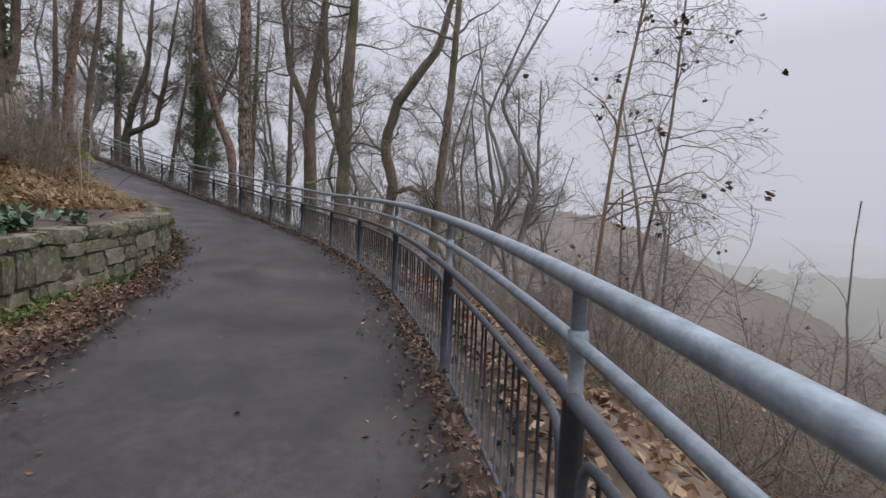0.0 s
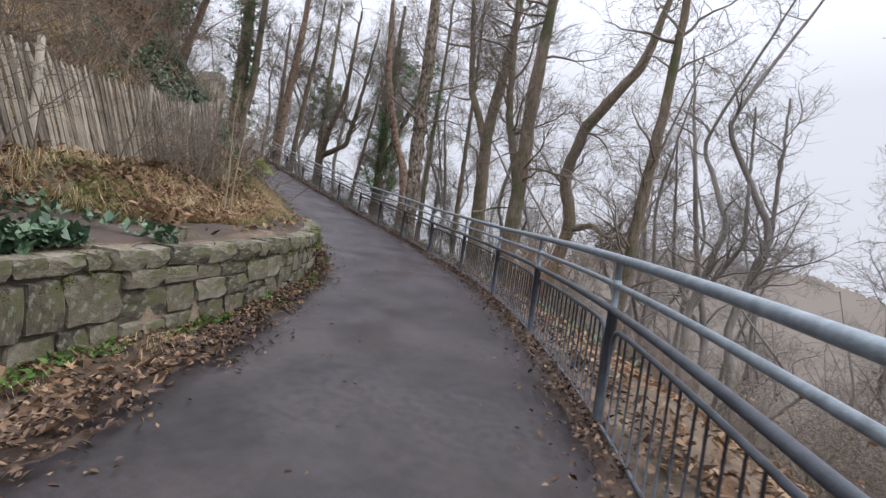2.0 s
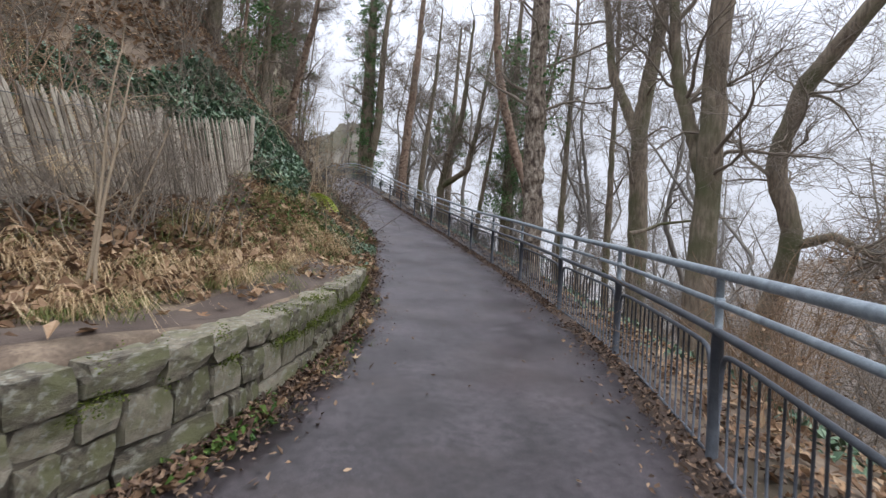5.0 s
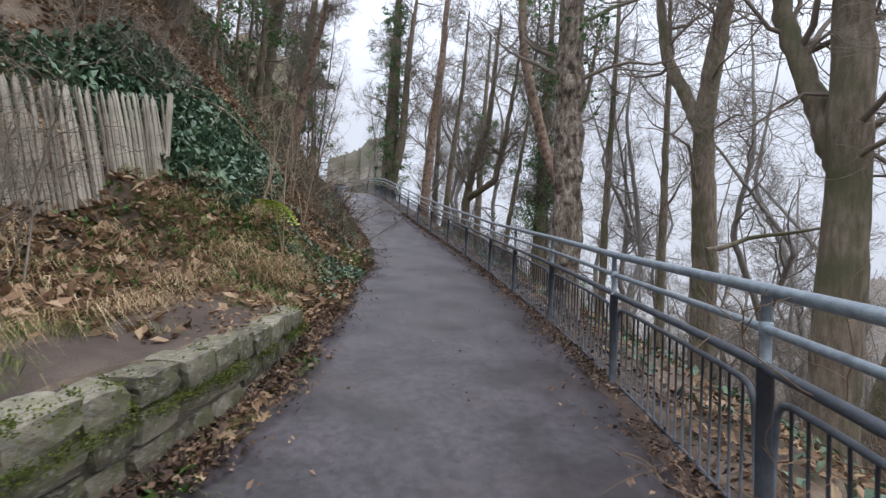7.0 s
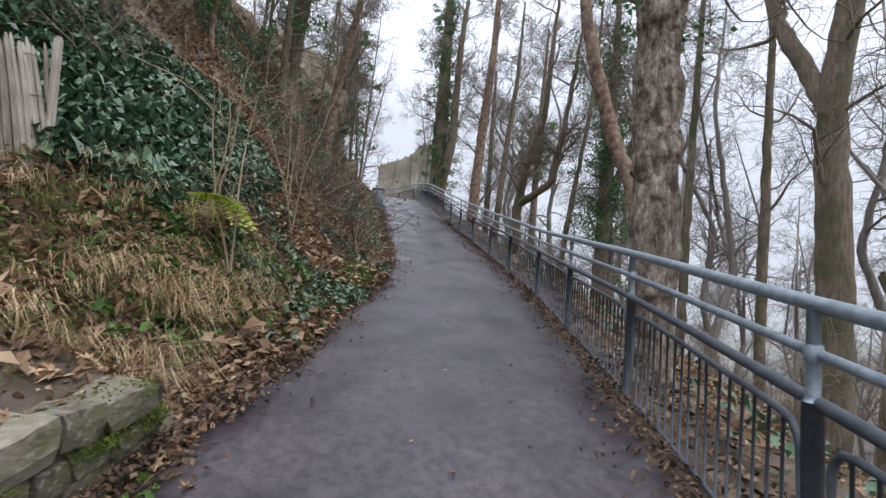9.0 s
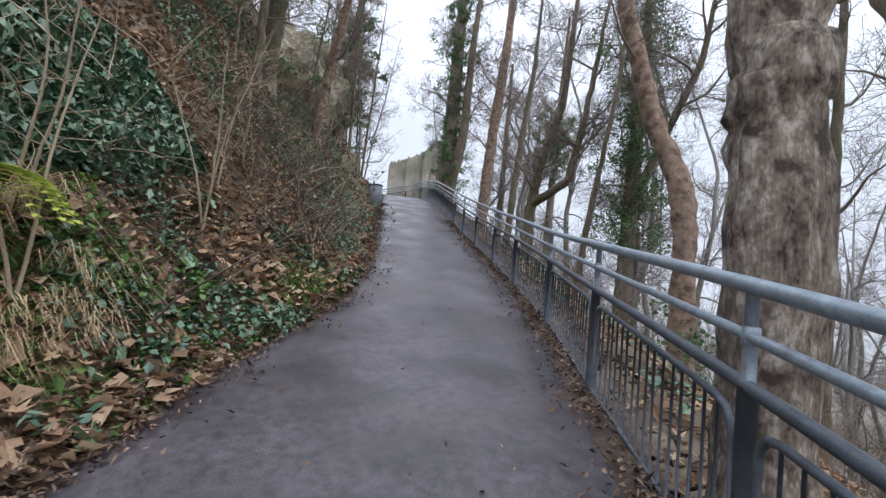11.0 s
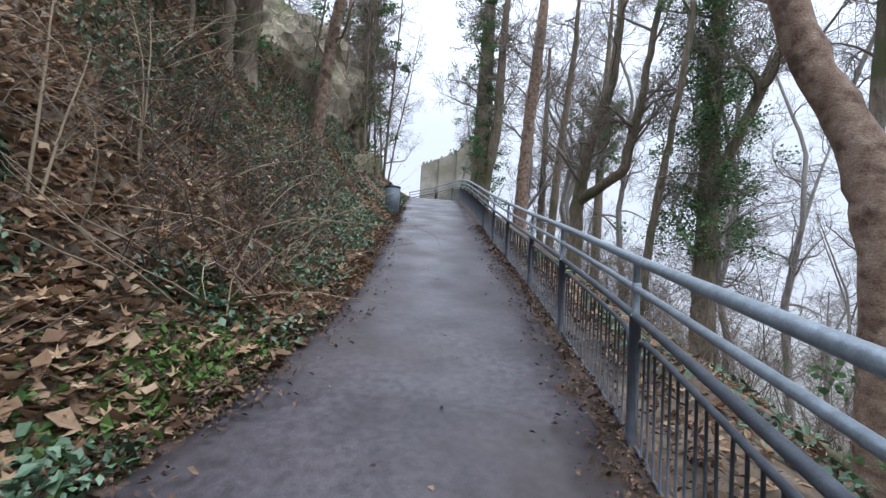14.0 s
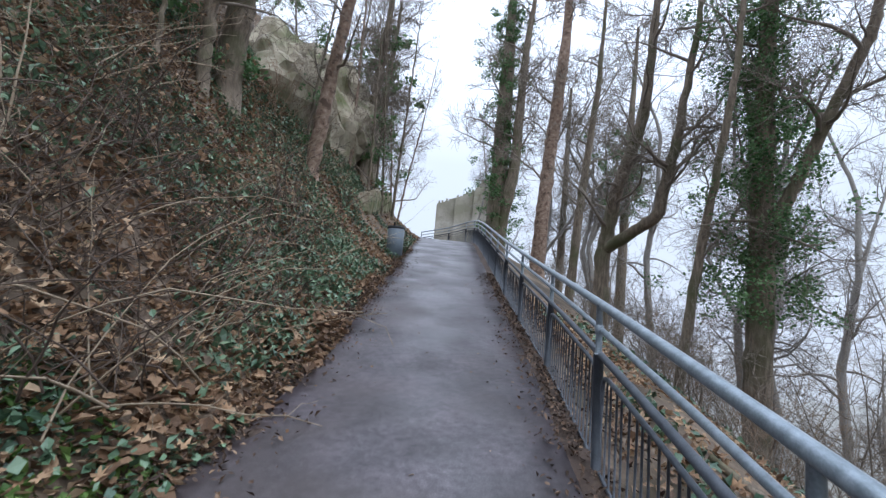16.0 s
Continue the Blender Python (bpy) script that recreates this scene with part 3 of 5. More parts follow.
def leaves(b, rng, centre, count, spread, size, flat=0.5):
    c = np.array(centre)
    g = np.random.RandomState(rng.randrange(1 << 30))
    p = c + g.normal(0, 1, (count, 3)) * np.array(spread)
    a = g.normal(0, 1, (count, 3))
    a[:, 2] *= flat
    a /= np.linalg.norm(a, axis=1)[:, None]
    o = np.cross(a, g.normal(0, 1, (count, 3)))
    o /= np.linalg.norm(o, axis=1)[:, None] + 1e-9
    sz = size * g.uniform(0.6, 1.3, (count, 1))
    bend = np.cross(a, o) * sz * 0.25
    v = np.stack([p - a * sz, p + o * sz * 0.75 + bend, p + a * sz, p - o * sz * 0.75 + bend], axis=1)
    b.add(v, np.arange(count * 4).reshape(-1, 4))


def where(x, y):
    """s and d of a place, seen from the railing."""
    best = min(np.arange(-4, 60, 0.25), key=lambda s: (rail(s)[0][0] - x)**2 + (rail(s)[0][1] - y)**2)
    p, t = rail(best)
    v = np.array([x - p[0], y - p[1]])
    return float(best + v.dot(t)), float(-t[1] * v[0] + t[0] * v[1])


def floor_z(x, y):
    s, d = where(x, y)
    return rail(s)[0][2] + ground_dz(s, d)


def tree(x, y, knots, seed, bark=None, label="tall bare winter tree on the slope beside the railing", counts=(17, 12, 9), reach=2.6, lift=0.05, start=0.3,
         forks=(), ivy=None, sides=12, twig=0.0042, twig_mat=None, z=None, lumps=0.05, rough=0.1, ivy_mat=None):
    """A tree whose stem runs through knots: (dx, dy, height over the root, radius). forks: further stems as lists of knots. ivy: (from, to, count, spread, size)."""
    rng = random.Random(seed)
    z = floor_z(x, y) if z is None else z
    root = new("tree")
    root.location = (x, y, z)
    tagged(root, label, "tree", "trees along the path")
    tb, cb = Build(), Build()
    stems = []
    for ks in (knots, *forks):
        ks = np.array(ks, dtype=float)
        hs = np.linspace(0, 1, 46)
        u = np.linspace(0, 1, len(ks))
        pts = np.stack([np.interp(hs, u, ks[:, k]) for k in range(3)], axis=1)
        pts[1:-1] = (pts[:-2] + 2 * pts[1:-1] + pts[2:]) / 4
        rad = np.interp(hs, u, ks[:, 3])
        rad = rad * np.array([1 + rng.uniform(-lumps, lumps) for _ in hs])
        pts[:, :2] += np.array([[rng.gauss(0, 0.012), rng.gauss(0, 0.012)] for _ in hs])
        if ks is not None and ks[0][2] <= 0.01:
            rad[0] *= 1.35
            pts[0, 2] -= 0.5
        tb.tube(pts, rad, sides)
        v = tb.v[-1]
        for i in range(len(v)):
            c = v[i] - pts[min(i // sides, len(pts) - 1)]
            k = noise.fractal(Vector((v[i][0] * 7 + seed, v[i][1] * 7, v[i][2] * 2.2)), 1.0, 2.0, 3)
            k += noise.noise(Vector((v[i][0] * 2 + seed, v[i][1] * 2, v[i][2] * 0.9))) * 0.6
            v[i] = v[i] + c * k * rough
        stems.append((pts, rad))
    for pts, rad in stems:
        branch_out(rng, cb, pts, rad, 0, reach, counts, lift, start, twig)
    part("trunk", tb.mesh("trunk"), bark or M_BARK, root)
    part("crown", cb.mesh("crown"), twig_mat or M_TWIG, root, "bare branches and twigs")
    if ivy:
        lo, hi, count, spread, size = ivy
        ib = Build()
        pts, rad = stems[0]
        each = 60
        for _ in range(count // each):
            h = rng.uniform(lo, hi)
            q = [np.interp(h, pts[:, 2], pts[:, k]) for k in range(2)]
            a, rr = rng.uniform(0, 6.28), abs(rng.gauss(0, spread)) + 0.1
            leaves(ib, rng, (q[0] + rr * math.cos(a), q[1] + rr * math.sin(a), h), each, (0.15, 0.15, 0.12), size)
        part("ivy", ib.mesh("ivy"), ivy_mat or M_IVY_TREE, root, "dark green ivy climbing the trunk")
    return root


# the big flaky trunk close behind the railing
tree(-7.22, 15.0, [(0, 0, 0, 0.215), (0.03, 0, 1.0, 0.20), (0.02, 0.0, 1.9, 0.195), (0.0, 0, 2.1, 0.225), (0.0, 0, 2.35, 0.195), (-0.02, 0.02, 3.3, 0.19), (-0.02, 0.02, 3.5, 0.215), (-0.03, 0.02, 3.8, 0.185),
                    (-0.05, 0.05, 5.2, 0.18), (-0.1, 0.1, 8, 0.155), (-0.15, 0.15, 11, 0.13), (-0.2, 0.2, 14, 0.08)], 1, M_BARK_FLAKY,
     "thick flaky-barked tree close behind the railing", (17, 12, 9), 2.6, start=0.45, ivy=(3.2, 5.5, 700, 0.35, 0.04), sides=26, rough=0.2)
# the crooked reddish trunk
tree(-10.42, 18.95, [(0, 0, 0, 0.20), (0.0, 0, 0.9, 0.175), (0.0, -0.03, 1.8, 0.165), (-0.05, -0.02, 2.4, 0.17), (-0.2, -0.04, 2.95, 0.165), (-0.44, -0.26, 3.6, 0.15), (-0.7, -0.55, 4.9, 0.14), (-0.9, -0.8, 6.4, 0.12),
                     (-1.0, -0.9, 8.2, 0.09), (-1.1, -0.9, 10.5, 0.05)], 2, M_BARK_RED,
     "crooked reddish-brown trunk leaning past the railing", (14, 11, 8), 2.2, start=0.6, ivy=(0.1, 1.0, 300, 0.25, 0.04), sides=22, rough=0.13)
# paired trunks further down the slope
tree(-8.7, 22.6, [(0, 0, 0, 0.36), (0.0, 0, 4, 0.32), (-0.1, 0, 8, 0.26), (0.5, 0, 11.5, 0.2), (1.0, 0, 17, 0.07)], 3, None, counts=(17, 12, 9), reach=3.4, start=0.35,
     forks=[[(-0.1, 0, 7.5, 0.2), (-1.2, 0, 10, 0.16), (-2.0, 0.3, 15, 0.06)]])
tree(-4.4, 16.2, [(0, 0, 0, 0.26), (0.1, 0, 2.5, 0.23), (0.2, 0, 6, 0.19), (0.5, 0, 10, 0.12), (0.6, 0, 14, 0.05)], 4, None, counts=(17, 12, 9), reach=2.8, start=0.3,
     forks=[[(0.1, 0, 3.2, 0.14), (-0.6, 0.2, 5.5, 0.11), (-0.9, 0.3, 10, 0.05)]])
tree(-5.4, 21.9, [(0, 0, 0, 0.30), (0.5, 0, 2.5, 0.27), (1.2, 0, 5.2, 0.25), (0.7, 0, 7.2, 0.24), (1.3, 0, 9.2, 0.22), (3.1, 0, 11.5, 0.18), (4.0, 0, 15, 0.08)], 5, None,
     "serpentine bare trunk with a snapped stub below the railing", (17, 12, 9), 3.2, start=0.45,
     forks=[[(1.1, 0, 5.0, 0.13), (2.0, 0, 5.3, 0.11), (2.8, 0, 4.8, 0.06), (3.0, 0, 4.5, 0.05)]])
tree(-1.1, 15.8, [(0, 0, 0, 0.17), (0.2, 0, 3, 0.15), (0.55, 0, 7, 0.12), (0.9, 0, 13, 0.05)], 6, None, counts=(17, 12, 9), reach=2.6, start=0.25)
tree(-11.4, 25.4, [(0, 0, 0, 0.16), (0.0, 0, 5, 0.14), (0.1, 0, 12, 0.08), (0, 0, 17, 0.04)], 7, None, counts=(17, 12, 9), reach=2.4)
tree(-13.4, 24.8, [(0, 0, 0, 0.15), (0.1, 0, 5, 0.13), (0.4, 0, 12, 0.08), (0.4, 0, 17, 0.04)], 8, None, counts=(17, 12, 9), reach=2.4)
# the ivy tree
tree(-17.2, 25.4, [(0, 0, 0, 0.30), (0.1, 0, 4, 0.26), (0.2, 0, 8, 0.2), (0.5, 0, 14, 0.08)], 9, None, "tall tree thickly hung with ivy", (17, 12, 9), 3.0, start=0.3,
     ivy=(3.0, 11.5, 18000, 0.72, 0.042), forks=[[(0.1, 0, 4.5, 0.15), (0.9, 0.3, 6.5, 0.13), (2.0, 0.6, 9, 0.1), (2.4, 0.8, 12, 0.05)]])
tree(-20.7, 24.0, [(0, 0, 0, 0.24), (0.0, 0, 2, 0.21), (0.4, 0, 3.6, 0.18), (1.3, 0.2, 6.0, 0.15), (1.6, 0.4, 11, 0.06)], 10, None, "elbowed bare tree forking above the railing", (17, 12, 9), 2.8, start=0.35,
     forks=[[(0.1, 0, 2.2, 0.17), (1.6, 0.4, 3.0, 0.15), (2.0, 0.6, 5.0, 0.12), (2.8, 0.8, 10, 0.05)]])
tree(-18.0, 24.0, [(0, 0, 0, 0.12), (0.5, 0, 3, 0.10), (1.4, 0, 7, 0.07), (1.8, 0, 12, 0.03)], 11, None, counts=(17, 12, 9), reach=2.0)
# the ivy-columned giants by the far end of the railing
tree(-33.5, 26.8, [(0, 0, 0, 0.6), (0, 0, 5, 0.5), (0.2, 0, 11, 0.4), (0.3, 0, 18, 0.15)], 12, None, "huge trunk wrapped in a column of ivy", (17, 12, 9), 3.8, start=0.3, twig=0.011,
     ivy=(0.5, 15.0, 17000, 0.7, 0.06), forks=[[(0, 0, 0.0, 0.35), (0.9, 0.5, 5, 0.3), (1.2, 0.6, 12, 0.2), (1.5, 1, 17, 0.08)]])
tree(-26.2, 25.2, [(0, 0, 0, 0.3), (0.4, 0, 4, 0.27), (1.2, 0, 9, 0.2), (1.8, 0, 16, 0.08)], 13, M_BARK_RED, counts=(17, 12, 9), reach=3.0, twig=0.009)
tree(-31.0, 33.5, [(0, 0, 0, 0.3), (0.2, 0, 8, 0.24), (0.4, 0, 12, 0.2), (0.8, 0, 19, 0.08)], 14, None, "tree with a ball of ivy in its crown", (17, 12, 9), 3.0, twig=0.01,
     ivy=(8.0, 12.5, 5000, 1.2, 0.07))
tree(-28.6, 28.5, [(0, 0, 0, 0.22), (0.6, 0, 5, 0.19), (1.5, 0, 10, 0.13), (1.9, 0, 15, 0.05)], 15, None, counts=(17, 12, 9), reach=2.8, twig=0.008)
tree(-37.0, 33.5, [(0, 0, 0, 0.3), (0.2, 0, 8, 0.24), (0.4, 0, 18, 0.1)], 16, None, counts=(17, 12, 9), reach=3.2, twig=0.011)

# trees up the bank
tree(-20.2, 13.9, [(0, 0, 0, 0.3), (0.3, 0.1, 2, 0.27), (0.9, 0.3, 4.5, 0.22), (1.5, 0.5, 9, 0.1)], 21, None, "dark leaning tree rooted high on the bank", (17, 12, 9), 2.6, ivy=(0.3, 4.0, 900, 0.4, 0.06))
tree(-22.6, 15.9, [(0, 0, 0, 0.2), (0.5, 0.2, 2.5, 0.17), (1.3, 0.5, 5, 0.13), (2.0, 0.8, 9, 0.05)], 22, M_BARK_RED, counts=(17, 12, 9), reach=2.3, label="slanting tree rooted on the bank")
tree(-19.3, 13.6, [(0, 0, 0, 0.13), (0.3, 0, 2.5, 0.11), (0.5, 0, 7, 0.05)], 23, None, counts=(17, 12, 9), reach=2.0, label="slim bare tree on the bank")
tree(-29.5, 18.3, [(0, 0, 0, 0.25), (0.3, 0.3, 4, 0.2), (1.0, 0.5, 9, 0.08)], 24, None, counts=(17, 12, 9), reach=2.6, twig=0.008, label="bare tree above the pale rock face", ivy=(0.5, 6, 1200, 0.6, 0.09))
tree(-33.5, 19.5, [(0, 0, 0, 0.22), (0.3, 0.2, 4, 0.18), (0.9, 0.5, 10, 0.07)], 25, None, counts=(17, 12, 9), reach=2.8, twig=0.01, label="bare tree high on the bank", ivy=(2, 8, 1500, 0.8, 0.1))
tree(-13.5, 9.0, [(0, 0, 0, 0.28), (0.2, 0, 3, 0.24), (0.3, 0.2, 8, 0.12)], 26, None, counts=(17, 12, 9), reach=2.6, label="dark tree above the paling fence", ivy=(1.0, 6.0, 1800, 0.7, 0.07))
tree(-15.5, 10.8, [(0, 0, 0, 0.22), (0.2, 0, 3, 0.2), (0.6, 0.2, 8, 0.1)], 27, None, counts=(17, 12, 9), reach=2.6, label="dark tree above the paling fence", ivy=(2.0, 7.0, 1400, 0.8, 0.07))
tree(-10.0, 5.0, [(0, 0, 0, 0.2), (0.1, 0, 3, 0.17), (0.3, 0.2, 8, 0.08)], 28, None, counts=(17, 12, 9), reach=2.6, label="dark tree above the paling fence", ivy=(2.0, 7.0, 1200, 0.8, 0.07))

# woods down the slope and beyond, as counted trees that share a few shapes
woods = random.Random(77)
shapes = []
for k in range(5):
    r = random.Random(100 + k)
    j = lambda: r.uniform(-0.5, 0.5)
    stem = [(0, 0, 0, 0.17), (j() * 0.5, j() * 0.5, 2.5, 0.15), (j(), j(), 5, 0.13), (j() * 1.6, j() * 1.6, 8, 0.10), (j() * 2, j() * 2, 11, 0.07), (j() * 3, j() * 3, 16, 0.025)]
    fork = [(stem[2][0], stem[2][1], 5, 0.10), (stem[2][0] + j() * 3, stem[2][1] + j() * 3, 7.5, 0.08), (stem[2][0] + j() * 4, stem[2][1] + j() * 4, 12, 0.03)]
    t = tree(0, -400 - 10 * k, stem, 200 + k, M_GREY_BARK, counts=(15, 9, 6), reach=2.6, start=0.15, z=0, twig=0.0055, twig_mat=M_GREY_TWIG, forks=[fork],
             label="slender bare tree in the wood below the path", sides=8)
    t["group"] = "woods below the path"
    shapes.append(t)
placed = 0
while placed < 78:
    s, d = woods.uniform(6, 62), -woods.uniform(7, 36)
    if s < 16 and d > -20:
        continue
    p = at(s, d)
    sc = woods.uniform(0.8, 1.25)
    m = pose(p.x, p.y, floor_z(p.x, p.y) - 0.3, woods.uniform(-4, 4), woods.uniform(-4, 4), woods.uniform(0, 360))
    if placed < len(shapes):
        shapes[placed].matrix_world = m
    else:
        c = copy_thing(woods.choice(shapes), m)
        c.scale = (sc, sc, sc)
    placed += 1


for _ in range(20):
    p = at(woods.uniform(-14, 15), -woods.uniform(15, 46))
    c = copy_thing(woods.choice(shapes), pose(p.x, p.y, floor_z(p.x, p.y) - 0.3, woods.uniform(-4, 4), woods.uniform(-4, 4), woods.uniform(0, 360)))
    size = woods.uniform(0.35, 0.55)
    c.scale = (size, size, size)


for s, d in ((29.0, -6.5), (31.5, -9.0), (35.0, -7.0)):
    p = at(s, d)
    c = copy_thing(woods.choice(shapes), pose(p.x, p.y, floor_z(p.x, p.y) - 0.3, woods.uniform(-6, 6), woods.uniform(-6, 6), woods.uniform(0, 360)))
    size = woods.uniform(0.75, 1.0)
    c.scale = (size, size, size)


# ---- ruined wall at the top of the path ----
def ruin():
    root = new("ruined_wall")
    tagged(root, "weathered grey stone ruin wall with a broken top and small hole", "ruin")
    ax, ay = -50.2, 28.8
    bx, by = -48.3, 35.2
    L = math.hypot(bx - ax, by - ay)
    b = Build()
    n = 48
    rr = random.Random(8)
    for i in range(n):
        u0, u1 = i / n, (i + 1) / n
        um = (u0 + u1) / 2
        top = lerp(um, 0, 3.4, 0.28, 4.2, 0.52, 5.0, 0.62, 6.0, 0.9, 6.4, 1, 6.2) + rr.uniform(-0.15, 0.15)
        inset = -0.25 if (i // 6) % 2 else 0.0
        spans = [(0, top)]
        if i in (38, 39):
            spans = [(0, 5.3), (5.75, top)]
        for z0, z1 in spans:
            p0, p1 = np.array([ax + (bx - ax) * u0, ay + (by - ay) * u0, 10.0]), np.array([ax + (bx - ax) * u1, ay + (by - ay) * u1, 10.0])
            nrm = np.array([(by - ay) / L, -(bx - ax) / L, 0])
            f, k = nrm * (0.4 + inset), -nrm * 0.6
            v = [p0 + f, p1 + f, p1 + k, p0 + k]
            v = [q + [0, 0, z0 - (3 if z0 == 0 else 0)] for q in v] + [q + [0, 0, z1] for q in v]
            b.add(v, [[0, 1, 5, 4], [1, 2, 6, 5], [2, 3, 7, 6], [3, 0, 4, 7], [4, 5, 6, 7], [3, 2, 1, 0]])
    part("masonry", b.mesh("masonry", False), M_RUIN, root)


ruin()

# ---- hills across the valley, self-glowing, their haze painted in the colour ----
H1 = painted_haze("mist_painted_wood_near", (0.17, 0.14, 0.115), (0.37, 0.34, 0.325), -28, 10, 1.0, 0.6)
H2 = painted_haze("mist_painted_wood_mid", (0.19, 0.18, 0.145), (0.56, 0.58, 0.60), -42, 2, 1.0, 0.3)
H3 = painted_haze("mist_painted_hill_far", (0.52, 0.55, 0.59), (0.74, 0.77, 0.84), -45, 10, 1.0, 0.1)


def hill(name, mat, dist, top, a0, a1, seed, label, rough=1.0):
    rows = []
    for a in np.linspace(a0, a1, 700):
        c, sn = math.cos(radians(a)), math.sin(radians(a))
        k = min(1, (a - a0) / 12, (a1 - a) / 12)
        h = (lerp(a, *top) if isinstance(top, tuple) else top * k) + rough * (6 * noise.noise(Vector((a * 0.06, seed, 0))) + 1.5 * noise.noise(Vector((a * 0.7, seed, 2))) + 0.8 * noise.noise(Vector((a * 3.1, seed, 5))) + 1.1 * noise.noise(Vector((a * 9.0, seed, 8))))
        rows.append([(dist * c, 12 + dist * sn, -46), (dist * 1.03 * c, 12 + dist * 1.03 * sn, max(h, -44)), (dist * 1.25 * c, 12 + dist * 1.25 * sn, max(h - 2, -45))])
    thing(name, grid_mesh(name, rows), mat, label, "hill", kind="structure")


hill("backdrop_hill_near", H1, 78, (30, -40, 50, -20, 60, -10, 70, -3, 82, 3, 92, 6, 104, 3, 118, -12, 130, -30), 30, 130, 3, "brown wooded spur across the slope, mist painted in", 0.5)
hill("backdrop_hill_middle", H2, 150, -10, 0, 150, 7, "wooded hillside across the valley, mist painted in")
hill("backdrop_hill_far", H3, 330, -4, -40, 175, 9, "far hills with fog painted into their colour", 1.6)

# more trees rooted on the bank
up = random.Random(31)
leaning = []
for k, (s, d) in enumerate([(20.5, 9.5), (22.5, 7.6), (24.5, 9.0), (26.5, 6.6), (28.5, 8.5), (30.5, 6.4), (33.0, 7.2), (36.0, 5.6), (38.5, 7.0), (41.0, 5.4), (44.5, 6.5), (47.5, 5.0), (27.5, 10.0), (31.5, 9.0), (34.5, 9.5), (37.0, 8.5), (43.0, 4.6), (46.0, 4.2), (50.0, 5.5), (53.0, 4.5), (40.0, 4.4), (42.0, 4.1), (44.5, 4.0), (47.0, 3.9)]):
    p = at(s, d)
    if k >= 7:
        m = pose(p.x, p.y, floor_z(p.x, p.y) - 0.2, up.uniform(-5, 5), up.uniform(-5, 5), up.uniform(-60, 60))
        size = up.uniform(0.8, 1.15)
        copy_thing(up.choice(leaning), m @ Matrix.Scale(size, 4))
        continue
    lx, ly = up.uniform(0.2, 1.4), up.uniform(-0.2, 0.9)
    r = up.uniform(0.045, 0.10)
    leaning.append(tree(p.x, p.y, [(0, 0, 0, r), (lx * 0.2, ly * 0.2, 2.5, r * 0.85), (lx * 0.6, ly * 0.6, 5.5, r * 0.6), (lx, ly, 9.5, r * 0.2)], 300 + k, M_BARK_RED if k % 3 == 0 else None,
                        counts=(15, 9, 6), reach=2.1, start=0.12, label="bare tree leaning out from the steep bank", ivy=(0.5, 4.5, 500, 0.45, 0.06) if k % 2 else None))


# ---- loose leaves, ivy, grass ----
def scatter_leaves(b, rng, spots, size, tilt=0.5, up=0.01, fat=0.55, lobes=False):
    """Folded leaves of two faces lying on the ground at spots of (s, d, lift)."""
    n = len(spots)
    g = np.random.RandomState(rng.randrange(1 << 30))
    p = np.array([ground(s, d, up + h) for s, d, h in spots])
    ang = g.uniform(0, 2 * np.pi, n)
    a = np.stack([np.cos(ang), np.sin(ang), g.normal(0, tilt, n)], axis=1)
    o = np.stack([-np.sin(ang), np.cos(ang), g.normal(0, tilt, n)], axis=1)
    up_v = np.cross(a, o)
    sz = (size * g.uniform(0.5, 1.5, n))[:, None]
    fold = g.uniform(0.05, 0.4, n)[:, None] * sz
    base, tip, midr = p - a * sz, p + a * sz, p - up_v * fold * 0.4
    left = p + o * sz * fat + up_v * fold - a * sz * 0.15
    right = p - o * sz * fat + up_v * fold - a * sz * 0.15
    v = np.stack([base, left, tip, right, midr], axis=1)
    i = np.arange(n)[:, None] * 5
    q = np.concatenate([i + np.array([[0, 4, 2, 1]]), i + np.array([[0, 3, 2, 4]])])
    b.add(v, q)


def track(s):
    """Middle and half width of the trodden track behind the wall."""
    return (lerp(s, 6, 4.7, 9, 4.4, 10.2, 4.1, 11.6, 3.85, 13, 3.6, 14, 3.5, 18.4, 3.5),
            lerp(s, 6, 0.4, 9, 0.5, 10.2, 0.6, 11.4, 0.42, 12.3, 0.26, 14, 0.3, 18.4, 0.33))


def spots(rng, n, s0, s1, d0, d1, lift=0.0, mask=None, power=1.0):
    out = []
    while len(out) < n:
        s = rng.uniform(s0, s1)
        lo = d0(s) if callable(d0) else d0
        hi = d1(s) if callable(d1) else d1
        d = lo + (hi - lo) * rng.random()**power
        if 6 < s < 18.4 and abs(d - track(s)[0]) < 0.9 * track(s)[1] and rng.random() < lerp(s, 11.5, 0.94, 13, 0.6):
            continue
        if mask and not mask(s, d, rng):
            continue
        out.append((s, d, rng.random() * lift))
    return out


def clumpy(scale, seed, level=0.0, soft=0.25):
    def keep(s, d, rng):
        return noise.noise(Vector((s * scale, d * scale, seed))) + rng.uniform(-soft, soft) > level
    return keep


def stuff(name, b, mat, label, category):
    return thing(name, b.mesh(name, False), mat, label, category, kind="stuff")


lr = random.Random(41)
edge_d = lambda s: path_width(s) - 0.12
b = Build()
scatter_leaves(b, lr, spots(lr, 13000, 19.2, 34, edge_d, 9.5, 0.07, clumpy(1.1, 1, -0.2), 1.3), 0.042)
scatter_leaves(b, lr, spots(lr, 3500, 34, 50, edge_d, 6.8, 0.05), 0.055)
scatter_leaves(b, lr, spots(lr, 2200, 3, 19, edge_d, lambda s: wall_face(s) + 0.02, 0.05, clumpy(1.3, 4, -0.15)), 0.042)
scatter_leaves(b, lr, spots(lr, 4200, 4, 19.5, lambda s: wall_face(s) + 0.35, 6.2, 0.05, clumpy(0.9, 6, -0.1)), 0.05)
